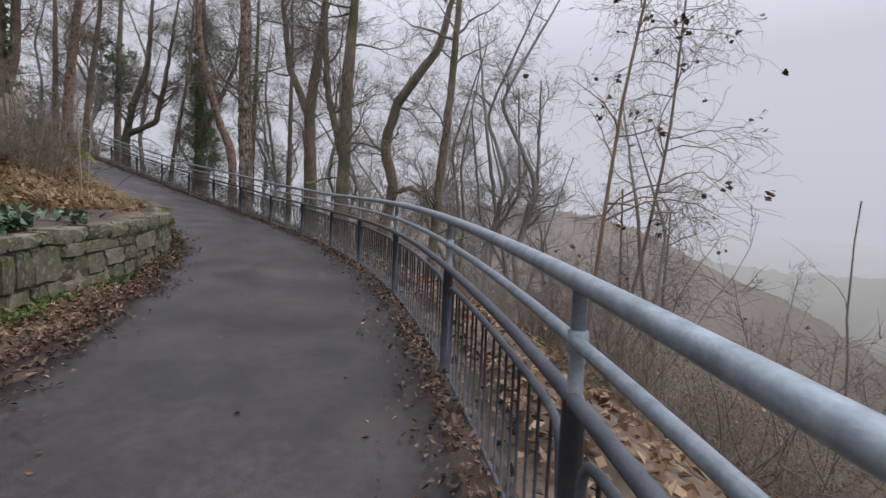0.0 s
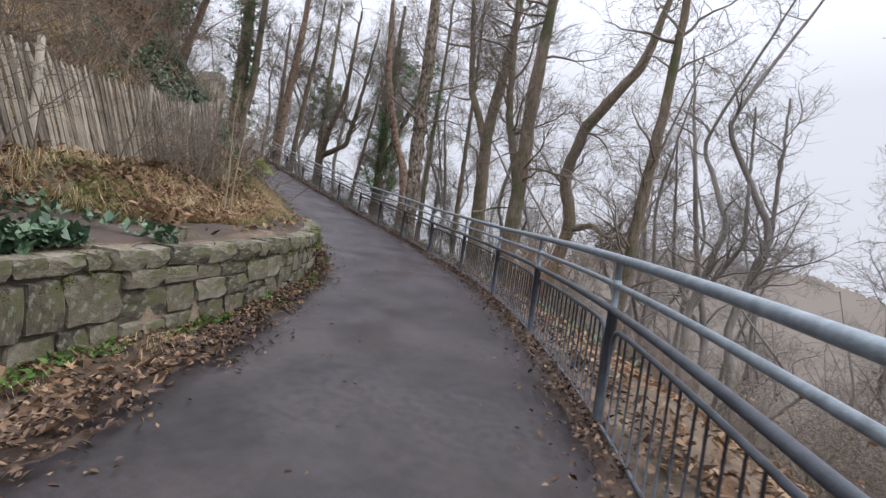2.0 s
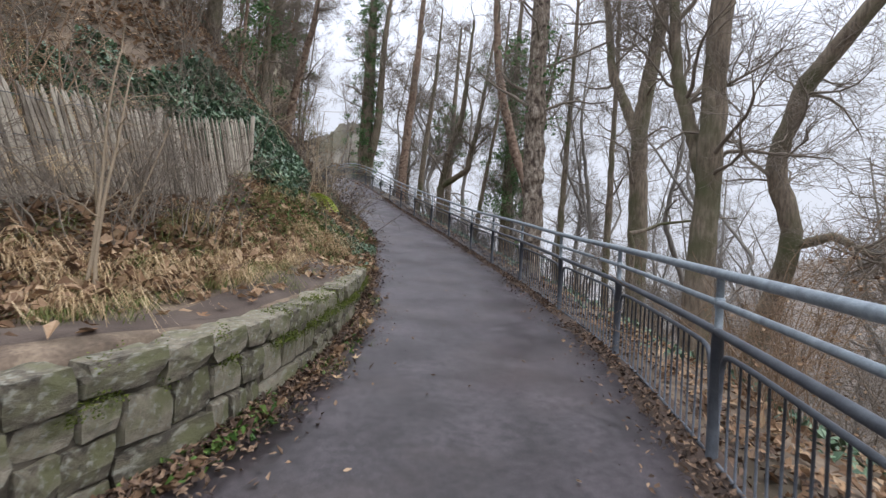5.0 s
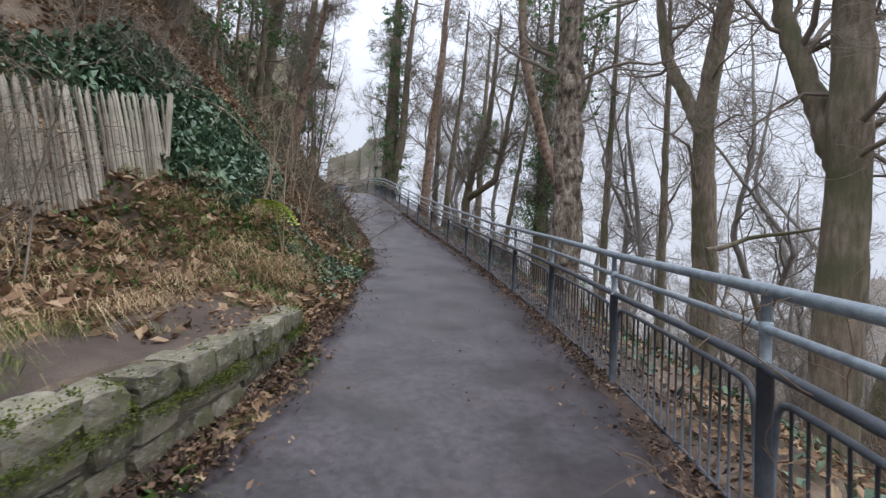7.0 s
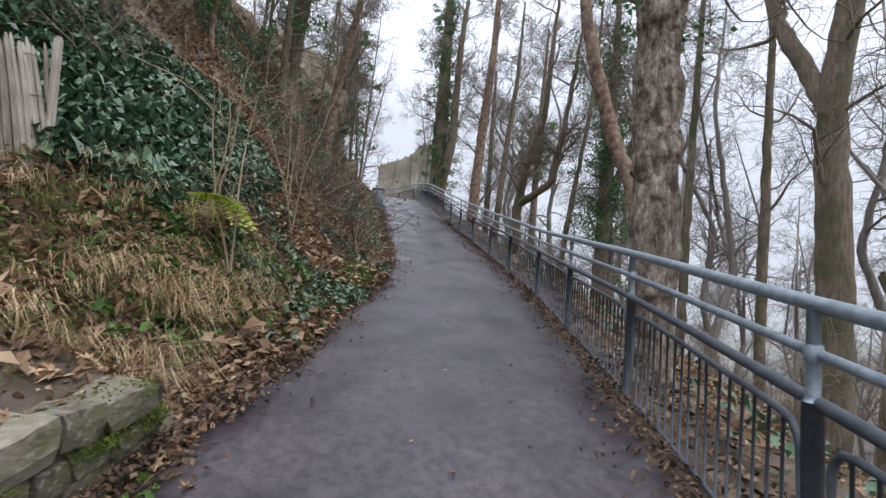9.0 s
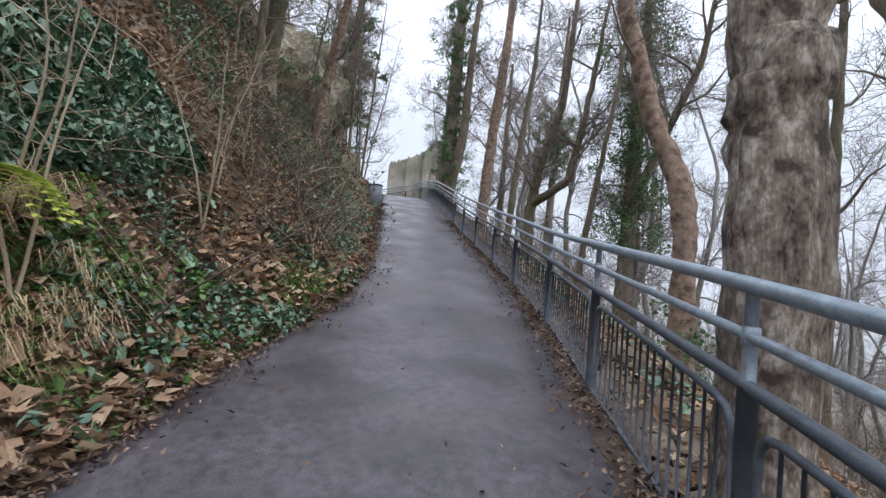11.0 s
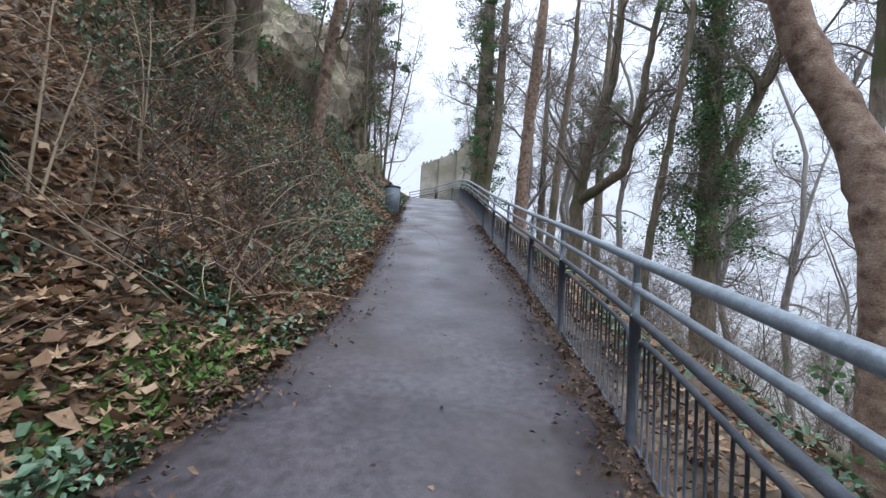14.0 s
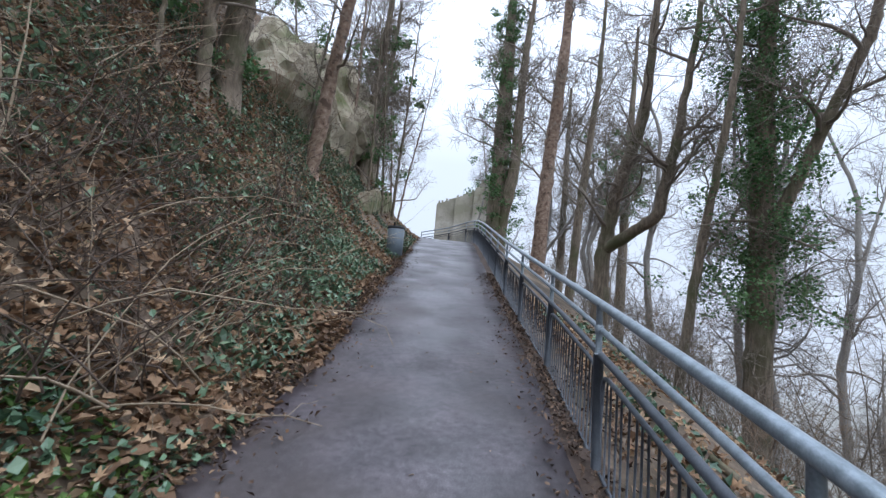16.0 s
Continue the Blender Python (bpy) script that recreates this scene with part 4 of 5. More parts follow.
scatter_leaves(b, lr, spots(lr, 3500, 8, 24, 6, 10, 0.05), 0.06)
scatter_leaves(b, lr, spots(lr, 2600, 20, 30, edge_d, 6.0, 0.1, clumpy(0.9, 71, 0.0), 1.2), 0.062, 0.4, 0.03, 0.75)
scatter_leaves(b, lr, spots(lr, 9000, 20, 38, 5, 12, 0.06), 0.055)
scatter_leaves(b, lr, spots(lr, 3800, 11, 20.5, 3.9, 5.4, 0.16), 0.045, 0.6)
scatter_leaves(b, lr, spots(lr, 2600, 16.8, 22, edge_d, 4.2, 0.02), 0.022)
up_rng = random.Random(811)
scatter_leaves(b, up_rng, spots(up_rng, 16000, 24, 38, edge_d, 8.5, 0.07, clumpy(0.8, 81, -0.5)), 0.046, 0.5)
scatter_leaves(b, up_rng, spots(up_rng, 5000, 19, 24.5, edge_d, 5.0, 0.05), 0.034, 0.5)
scatter_leaves(b, up_rng, spots(up_rng, 5000, 28, 40, 4.2, 7.5, 0.06), 0.038, 0.5)
stuff("leaf_litter", b, M_DEAD, "brown and tan fallen leaves littering the bank", "fallen leaves")
b = Build()
rail_side, bank_side = clumpy(1.0, 9, -0.3), clumpy(1.4, 13, -0.2)
near = lambda s, d, rng: rng.random() < math.exp(-max(0.0, d - 0.12) * 9) and rail_side(s, d, rng)
far = lambda s, d, rng: rng.random() < math.exp(-max(0.0, path_width(s) - 0.05 - d) * 9) and bank_side(s, d, rng)
scatter_leaves(b, lr, spots(lr, 9000, 0, 36, 0.0, 0.62, 0.03, near), 0.019, up=0.085)
scatter_leaves(b, lr, spots(lr, 5000, 0, 36, -0.6, 0.05, 0.025, rail_side), 0.03, up=0.05)
scatter_leaves(b, lr, spots(lr, 8000, 18.6, 40, lambda s: path_width(s) - 0.6, lambda s: path_width(s) + 0.1, 0.025, far), 0.02, up=0.08)
scatter_leaves(b, lr, spots(lr, 4500, 3, 19, lambda s: path_width(s) - 0.5, lambda s: path_width(s) + 0.1, 0.025, far), 0.02, up=0.08)
scatter_leaves(b, lr, spots(lr, 3000, 3, 19, path_width, lambda s: max(path_width(s) + 0.1, wall_face(s) - 0.02), 0.025), 0.024, up=0.05)
stuff("leaf_mulch", b, M_MULCH, "dark rotting leaf mulch along both path edges", "leaf mulch")
b = Build()
scatter_leaves(b, lr, spots(lr, 12000, 4, 34, -5, -0.3, 0.05, clumpy(0.8, 2, -0.25), 0.7), 0.045)
stuff("leaf_litter", b, M_DEAD, "dead leaves covering the slope below the railing", "fallen leaves")
b = Build()
pl = []
for s, d, h in spots(lr, 900, 2, 40, 0.3, 2.8):
    e = min(d - 0.2, path_width(s) - d)
    if lr.random() < 0.25 + 0.75 * math.exp(-e * 3):
        pl.append((s, d, 0.062))
scatter_leaves(b, lr, pl, 0.019, tilt=0.3)
stuff("leaf_litter", b, M_DEAD, "a few small dead leaves on the asphalt", "fallen leaves")

b = Build()
ivy_mask = clumpy(0.75, 15, -0.02, 0.12)
scatter_leaves(b, lr, spots(lr, 13000, 19.9, 24.5, lambda s: 4.5 + max(0, 21.0 - s) * 0.7, lambda s: lerp(s, 19.9, 6.9, 22, 6.6, 24.5, 5.6), 0.28, None, 1.1), 0.045, 0.8, 0.05, 0.8)
scatter_leaves(b, lr, spots(lr, 3000, 20.6, 27, edge_d, 5.0, 0.12, clumpy(0.75, 15, 0.12, 0.14)), 0.03, 0.6, 0.03, 0.8)
scatter_leaves(b, lr, spots(lr, 13000, 27.5, 44, lambda s: edge_d(s) + 0.1, 8.5, 0.12, clumpy(0.6, 25, 0.0, 0.16)), 0.036, 0.6, 0.03, 0.8)
scatter_leaves(b, lr, spots(lr, 2600, 15.5, 20.0, 6.2, 7.6, 0.12, clumpy(0.9, 29, -0.05)), 0.04, 0.7, 0.03, 0.8)
scatter_leaves(b, lr, spots(lr, 1500, 7.5, 10.2, lambda s: wall_face(s) + 0.15, 4.9, 0.12, clumpy(1.3, 33, 0.05)), 0.034, 0.7, 0.03, 0.8)
scatter_leaves(b, lr, spots(lr, 2500, 12, 34, -4.5, -0.6, 0.12, clumpy(0.7, 44, 0.12)), 0.035, 0.7, 0.03, 0.8)
stuff("ivy_cover", b, M_IVY, "glossy dark green ivy spreading over the bank", "ivy")
b = Build()
pr = random.Random(905)
scatter_leaves(b, pr, spots(pr, 12000, 26.5, 41, lambda s: edge_d(s) + 0.35, 7.8, 0.16, clumpy(0.45, 27, 0.02, 0.2)), 0.034, 0.7, 0.04, 0.8)
stuff("ivy_cover", b, M_IVY_PALE, "dull grey-green ivy veiling the upper bank", "ivy")


def lobed_leaves(b, rng, spots_, size):
    """Curled five-lobed leaves, a kite for each lobe."""
    for s, d, h in spots_:
        c = np.array(ground(s, d, 0.03 + h))
        turn, k = rng.uniform(0, 6.28), size * rng.uniform(0.6, 1.25)
        nrm = np.array([rng.gauss(0, 0.45), rng.gauss(0, 0.45), 1.0])
        nrm /= np.linalg.norm(nrm)
        u = np.cross(nrm, [math.cos(turn), math.sin(turn), 0.0])
        u /= np.linalg.norm(u)
        w = np.cross(nrm, u)
        curl = rng.uniform(0.05, 0.5)
        ring = []
        for a, r in ((-150, 0.3), (-105, 0.68), (-78, 0.36), (-50, 0.92), (-24, 0.42), (0, 1.1), (24, 0.42), (50, 0.92), (78, 0.36), (105, 0.68), (150, 0.3)):
            a, r = radians(a + rng.uniform(-6, 6)), r * k * rng.uniform(0.88, 1.1)
            ring.append(c + u * math.cos(a) * r + w * math.sin(a) * r + nrm * curl * r * r / k)
        b.add([c, *ring], [[0, i, i + 1, i + 2] for i in (1, 3, 5, 7, 9)])


b = Build()
mr = random.Random(917)
lobed_leaves(b, mr, spots(mr, 900, 20.6, 29.5, lambda s: edge_d(s) + 0.1, 4.9, 0.09, clumpy(0.7, 71, -0.1)), 0.085)
lobed_leaves(b, mr, spots(mr, 500, 28, 40, edge_d, 6.5, 0.09), 0.075)
lobed_leaves(b, mr, spots(mr, 260, 6, 19, lambda s: wall_face(s) + 0.3, 5.3, 0.05), 0.07)
lobed_leaves(b, mr, spots(mr, 120, 5, 19, lambda s: wall_face(s) - 0.4, lambda s: wall_face(s) - 0.05, 0.04), 0.06)
lobed_leaves(b, mr, spots(mr, 420, 10, 34, -3.0, -0.25, 0.05), 0.075)
stuff("maple_leaves", b, M_MAPLE, "large curled tan maple leaves strewn over the bank", "fallen leaves")
b = Build()
scatter_leaves(b, lr, spots(lr, 2600, 20.8, 26, edge_d, lambda s: path_width(s) + 1.0, 0.06, clumpy(1.2, 51, 0.0)), 0.03, 0.6, 0.02, 0.7)
scatter_leaves(b, lr, spots(lr, 1300, 17, 22, 4.0, 5.4, 0.08, clumpy(1.2, 55, 0.05)), 0.035, 0.6, 0.02, 0.6)
scatter_leaves(b, lr, spots(lr, 900, 8, 19, lambda s: wall_face(s) - 0.25, lambda s: wall_face(s) - 0.02, 0.07, clumpy(1.5, 58, 0.1)), 0.025, 0.7, 0.02, 0.5)
scatter_leaves(b, lr, spots(lr, 2600, 19.4, 23, lambda s: path_width(s) + 0.5, 4.7, 0.1, clumpy(1.3, 57, -0.05)), 0.032, 0.7, 0.03, 0.7)
stuff("ground_herbs", b, M_GREEN, "fresh green weeds at the foot of the bank", "weeds")


def tufts(b, rng, where_, blades, length, droop, width=0.0026, spread=0.06):
    for s, d, _ in where_:
        p = np.array(ground(s, d))
        hill = np.array(at(s, d - 0.3)) - np.array(at(s, d))
        hill = hill / (np.linalg.norm(hill) + 1e-6)
        k = rng.uniform(0.7, 1.3)
        for _ in range(blades):
            a = rng.uniform(0, 6.28)
            out = np.array([math.cos(a), math.sin(a), 0]) * rng.uniform(0.2, 0.9) + hill * droop * rng.uniform(0.3, 1.2)
            ln = length * k * rng.uniform(0.5, 1.3)
            root = p + np.array([rng.gauss(0, spread), rng.gauss(0, spread), -0.02])
            p1 = root + (np.array([0, 0, 1.0]) * 0.42 + out * 0.34) * ln
            p2 = p1 + (np.array([0, 0, 0.12]) + out * 0.42) * ln
            p3 = p2 + (np.array([0, 0, -0.42 * droop]) + out * 0.3) * ln
            side = np.cross(out, [0, 0, 1.0])
            side = side / (np.linalg.norm(side) + 1e-6) * width
            v = [root - side, root + side, p1 + side, p1 - side, p2 + side * 0.8, p2 - side * 0.8, p3 + side * 0.2, p3 - side * 0.2]
            b.add(v, [[0, 1, 2, 3], [3, 2, 4, 5], [5, 4, 6, 7]])


b = Build()
tufts(b, lr, spots(lr, 120, 12.5, 21.0, lambda s: 3.95 if s < 18.8 else 3.6, 5.2, 0, clumpy(0.9, 61, -0.1)), 32, 0.25, 0.9, 0.0032, 0.11)
tufts(b, lr, spots(lr, 12, 12.2, 16.5, 3.9, 4.8, 0), 46, 0.32, 1.4)
tufts(b, lr, spots(lr, 26, 4, 11, lambda s: wall_face(s) - 0.3, lambda s: wall_face(s) - 0.02), 14, 0.22, 0.8)
tufts(b, lr, spots(lr, 90, 5, 20, 5.9, 9.5), 26, 0.5, 1.1)
tufts(b, lr, spots(lr, 150, 7, 16.5, 5.8, 8.0), 30, 0.4, 1.2, 0.0034, 0.12)
tufts(b, lr, spots(lr, 34, 19.0, 22.0, 3.5, 4.5), 34, 0.3, 1.2, 0.0032, 0.09)
tufts(b, lr, spots(lr, 40, 6, 12, 4.6, 5.4), 22, 0.3, 0.9)
stuff("dry_grass", b, M_STRAW, "straw-coloured dead grass tufts drooping down the bank", "dry grass")
b = Build()
tufts(b, lr, spots(lr, 160, 10, 21, lambda s: wall_face(s) + 0.35 if s < 18.8 else 3.3, 5.3, 0, clumpy(0.9, 63, 0.0)), 22, 0.24, 0.7)
tufts(b, lr, spots(lr, 34, 5, 18, lambda s: wall_face(s) - 0.22, lambda s: wall_face(s) - 0.02), 16, 0.16, 0.6)
tufts(b, lr, spots(lr, 30, 6, 12, 4.4, 5.3), 18, 0.25, 0.7)
stuff("green_grass", b, M_GRASS, "thin green winter grass tufts among dead leaves", "grass")

b = Build()
ms = random.Random(77)
for _ in range(420):
    s = 13.2 + 5.6 * ms.random()**0.8 if ms.random() < 0.75 else ms.uniform(5, 13)
    if noise.noise(Vector((s * 1.7, 4, 0))) < -0.12:
        continue
    h = wall_height(s)
    z, back = (h - 0.19 + ms.gauss(0, 0.025), ms.uniform(-0.01, 0.04)) if ms.random() < 0.8 else (h + ms.uniform(-0.03, 0.0), ms.uniform(0.0, 0.15))
    leaves(b, ms, at(s, wall_face(s) + back, z), 60, (0.05, 0.028, 0.018), 0.0075)
stuff("moss", b, M_MOSS, "bright green moss in the joints of the stone wall", "moss")

# ---- trodden earth strip behind the wall ----
rows = []
for s in np.arange(6.0, 18.4, 0.2):
    c, w = track(s)
    w += 0.05 * noise.noise(Vector((s * 2, 1, 1)))
    rows.append([ground(s, c + k * w, 0.015 if abs(k) < 1 else -0.03) for k in (-1, -0.7, -0.3, 0, 0.3, 0.7, 1)])
thing("dirt_track", grid_mesh("dirt_track", rows), M_DIRT, "bare trodden earth track on the terrace", "dirt path", kind="structure")

# ---- chestnut paling fence ----
fence = new("paling_fence")
tagged(fence, "leaning chestnut paling fence of split weathered pales wired together", "fence")
fr = random.Random(19)


def pale_mesh(seed):
    r = random.Random(seed)
    b = Build()
    pts = [(0, 0, -0.12), (r.uniform(-0.012, 0.012), 0, 0.35), (r.uniform(-0.015, 0.015), 0, 0.8), (r.uniform(-0.012, 0.012), 0, 1.16), (0, 0, 1.25)]
    b.tube(pts, [0.023, 0.025 + r.uniform(-0.004, 0.005), 0.023, 0.019, 0.007], 6)
    me = b.mesh("pale", False)
    return me


PALES = [pale_mesh(k) for k in range(8)]


def fence_d(s):
    return lerp(s, 5, 5.4, 12, 5.4, 16, 5.6, 20, 5.1)


def fence_foot(s):
    """Height of the fence's foot over the railing's foot line."""
    return ground_dz(s, fence_d(s)) if s < 16.5 else lerp(s, 16.5, ground_dz(16.5, fence_d(16.5)), 18.2, 1.44, 20.4, 1.68)


s = 5.0
while s < 20.3:
    p = at(s, fence_d(s), fence_foot(s))
    t = rail(s)[1]
    ang = math.degrees(math.atan2(t[1], t[0]))
    tilt = -7 + 4 * noise.noise(Vector((s * 0.7, 2, 0))) * lerp(s, 15, 1, 18, 0.4) + fr.uniform(-1.3, 1.3) + lerp(s, 5, -9, 15, -7, 18, -1, 20, 3)
    ob = part("pale", fr.choice(PALES), M_PALE, fence)
    sc = fr.uniform(0.85, 0.92)
    ob.matrix_world = pose(p.x, p.y, p.z, 0, 0, ang) @ pose(0, 0, 0, -9 + fr.uniform(-1.5, 1.5), tilt, 0) @ Matrix.Diagonal((fr.uniform(0.95, 1.5), fr.uniform(0.6, 0.9), sc, 1))
    s += lerp(s, 5, 1.15, 15, 1.0, 17, 0.72) * fr.uniform(0.075, 0.105)
for h in (0.28, 0.62, 0.98):
    b = Build()
    b.tube([along(s, fence_d(s) + h * 0.15, fence_foot(s) + h) for s in np.arange(5, 20.35, 0.3)], 0.004, 4)
    part("wire", b.mesh("wire"), M_POST, fence)
for s in (8.0, 11.0, 14.0, 17.0, 20.28):
    b = Build()
    p = along(s, fence_d(s) + 0.06, fence_foot(s))
    b.tube([p - [0, 0, 0.3], p + [0, 0, 0.7], p + [0, 0, 1.15], p + [0, 0, 1.18]], [0.04, 0.038, 0.036, 0.02], 8)
    part("fence_post", b.mesh("fence_post"), M_PALE, fence)


# ---- shrubs, brambles, saplings ----
def shrub_mesh(seed, stems, height, arch, counts, r=0.006, reach=0.5, spread=0.25, tips=None):
    rng = random.Random(seed)
    b = Build()
    for _ in range(stems):
        a = rng.uniform(0, 6.28)
        d = (math.cos(a) * arch, math.sin(a) * arch, 1.0)
        q, w = limb(rng, (rng.gauss(0, spread), rng.gauss(0, spread), -0.1), d, height * rng.uniform(0.6, 1.2), r * rng.uniform(0.7, 1.4), r * 0.35, 7, 0.16, -0.06 * arch)
        b.tube(q, w, 4, cap=False)
        branch_out(rng, b, q, w, 0, reach, counts, 0.0, 0.2, r * 0.35, tips)
    return b.mesh("branchwork")


def shrub_kind(meshes, mat, label, group, places, rng, s0=0.8, s1=1.2, leaf=None, category="shrub"):
    for k, (s, d) in enumerate(places):
        p = ground(s, d)
        root = new("shrub")
        tagged(root, label, category, group)
        sc = rng.uniform(s0, s1)
        which = rng.randrange(len(meshes))
        part("branchwork", meshes[which], mat, root)
        if leaf:
            part("withered_foliage", leaf[which], M_DEAD, root, "shrivelled brown leaves")
        root.matrix_world = pose(p.x, p.y, p.z, rng.uniform(-6, 6), rng.uniform(-6, 6), rng.uniform(0, 360)) @ Matrix.Scale(sc, 4)


sr = random.Random(53)
BRAMBLE_TIPS, THICKET_TIPS = [[] for _ in range(4)], [[] for _ in range(4)]
BRAMBLE = [shrub_mesh(400 + k, 13, 1.3, 0.9, (4, 2), 0.0068, 0.45, 0.3, BRAMBLE_TIPS[k]) for k in range(4)]
THICKET = [shrub_mesh(420 + k, 12, 1.9, 0.35, (9, 4), 0.007, 0.55, 0.22, THICKET_TIPS[k]) for k in range(4)]


def dead_on(seed, n, tips):
    rng = random.Random(seed)
    b = Build()
    for _ in range(n):
        leaves(b, rng, rng.choice(tips), 2, (0.02, 0.02, 0.02), 0.024)
    return b.mesh("withered_foliage", False)


BRAMBLE_LEAVES = [dead_on(440 + k, 40, t) for k, t in enumerate(BRAMBLE_TIPS)]
THICKET_LEAVES = [dead_on(450 + k, 34, t) for k, t in enumerate(THICKET_TIPS)]
shrub_kind(BRAMBLE, M_BRAMBLE, "tangle of bare brown bramble stems on the bank", "brambles on the bank",
           [(sr.uniform(22.5, 33.5), sr.uniform(3.7, 6.8)) for _ in range(9)] + [(sr.uniform(25, 29), sr.uniform(3.4, 5.2)) for _ in range(6)], sr, leaf=BRAMBLE_LEAVES)
CANES = [shrub_mesh(460 + k, 7, 2.3, 1.1, (3,), 0.0075, 0.4, 0.25) for k in range(4)]
shrub_kind(CANES, M_TWIG_PALE, "long arching pale bramble canes over the bank", "brambles on the bank",
           [(sr.uniform(22, 38), sr.uniform(3.6, 6.5)) for _ in range(20)] + [(sr.uniform(24.8, 29), sr.uniform(3.3, 5.0)) for _ in range(8)], sr, 0.7, 1.2)
shrub_kind(BRAMBLE, M_BRAMBLE, "dark brown bare bramble tangle on the bank", "brambles on the bank",
           [(sr.uniform(23, 38), sr.uniform(3.9, 7.5)) for _ in range(14)] + [(sr.uniform(24.8, 29.5), sr.uniform(3.4, 5.4)) for _ in range(12)], sr, 0.8, 1.2, BRAMBLE_LEAVES)
shrub_kind(THICKET, M_TWIG, "bare twiggy thicket in front of the fence", "thickets on the bank", [(16.6, 4.9), (17.1, 5.2), (15.8, 5.2), (15.0, 5.0), (14.4, 5.1), (13.9, 5.25), (16.2, 5.5), (12.6, 5.6), (10.2, 5.5)], sr, 0.8, 1.15)
shrub_kind(THICKET, M_TWIG_RED, "tall russet shrub down the misty slope", "shrubs below the railing", [(sr.uniform(-6, 13), -sr.uniform(7, 20)) for _ in range(44)], sr, 1.2, 1.9)
shrub_kind(THICKET, M_TWIG_RED, "low russet shrub on the misty slope", "shrubs below the railing", [(sr.uniform(-8, 11), -sr.uniform(8, 24)) for _ in range(26)], sr, 0.7, 1.2)
shrub_kind(BRAMBLE, M_TWIG_PALE, "pale dry bramble stems on the bank", "brambles on the bank",
           [(sr.uniform(22, 32), sr.uniform(3.5, 5.5)) for _ in range(5)], sr)
shrub_kind(THICKET, M_TWIG, "bare twiggy thicket on the bank", "thickets on the bank",
           [(sr.uniform(21, 27), sr.uniform(5.5, 9)) for _ in range(13)] + [(sr.uniform(27, 42), sr.uniform(5.6, 9)) for _ in range(9)] + [(sr.uniform(6, 20), sr.uniform(6.3, 9.5)) for _ in range(22)], sr, 0.8, 1.5)
shrub_kind(THICKET, M_TWIG_RED, "russet bare shrub on the slope below the railing", "shrubs below the railing",
           [(sr.uniform(-1, 17), -sr.uniform(1.2, 8.5)) for _ in range(58)], sr, 0.7, 1.25, leaf=THICKET_LEAVES)
shrub_kind(THICKET, M_TWIG_PALE, "pale brown bare shrub on the slope below the railing", "shrubs below the railing",
           [(sr.uniform(-1, 20), -sr.uniform(1.0, 6.5)) for _ in range(24)], sr, 0.6, 1.2)
shrub_kind(THICKET, M_TWIG, "dark bare shrub on the slope below the railing", "shrubs below the railing",
           [(sr.uniform(18, 44), -sr.uniform(2.5, 10)) for _ in range(34)], sr, 0.8, 1.6)
shrub_kind(THICKET, M_TWIG_PALE, "pale brown bare shrub on the slope below the railing", "shrubs below the railing",
           [(sr.uniform(18, 44), -sr.uniform(3.5, 13)) for _ in range(20)], sr, 1.0, 2.0)


def sapling(s, d, height, seed, label, mat=None, stems=2, leaves_on=0, r=0.016, lean=0.1, counts=(9, 4), droop=0.02, aim=(0.0, 0.0), wander=0.06):
    rng = random.Random(seed)
    p = ground(s, d)
    root = new("sapling")
    root.location = p
    tagged(root, label, "sapling")
    lb = Build()
    for k in range(stems):
        b, c = Build(), Build()
        q, w = limb(rng, (rng.gauss(0, 0.06), rng.gauss(0, 0.06), -0.1), (aim[0] + rng.gauss(0, lean), aim[1] + rng.gauss(0, lean), 1), height * rng.uniform(0.75, 1.05), r, r * 0.3, 10, wander, 0.02)
        b.tube(q, w, 6)
        tips = []
        branch_out(rng, c, q, w, 0, height * 0.28, counts, droop, 0.25, max(0.0018, r * 0.075), tips)
        for _ in range(leaves_on):
            leaves(lb, rng, rng.choice(tips), rng.choice((2, 3, 5)), (0.03, 0.03, 0.03), 0.045)
        stem = part("stem", b.mesh("stem"), mat or M_TWIG_PALE, root)
        part("crown", c.mesh("crown"), mat or M_TWIG_PALE, stem)
    if leaves_on:
        part("withered_foliage", lb.mesh("withered_foliage", False), M_MULCH, root, "curled dark dead leaves")
    return root


sapling(21.1, 3.75, 2.6, 61, "slender pale sapling at the foot of the bank")
sapling(21.6, 4.3, 2.3, 62, "slender pale sapling at the foot of the bank")
sapling(23.6, 4.0, 2.7, 63, "thin forked sapling among dead leaves")
sapling(24.6, 4.4, 2.2, 64, "thin forked sapling among dead leaves")
sapling(26.2, 4.6, 2.2, 65, "thin bare sapling on the bank")
sapling(13.6, 4.25, 2.4, 66, "spindly sapling on the terrace behind the wall")
sapling(9.3, 5.3, 2.2, 67, "spindly sapling in front of the paling fence", stems=3)
sapling(15.2, 5.0, 1.6, 68, "spindly sapling in front of the paling fence")
for k, (x, y, h) in enumerate([(2.85, 7.4, 7.0), (3.35, 7.9, 6.6)]):
    s, d = where(x, y)
    sapling(s, d, h, 70 + k, "young birch-like tree keeping a few dead leaves", M_TWIG_RED if k == 0 else M_TWIG, 1, 30, 0.035, 0.01, (18, 8, 4), -0.09, ((0.10, 0.02), (0.17, 0.03))[k], 0.025)
s, d = where(5.6, 6.6)
sapling(s, d, 4.2, 75, "bare upright stick below the railing", M_TWIG, 1, 0, 0.02, 0.03, (2, 1))

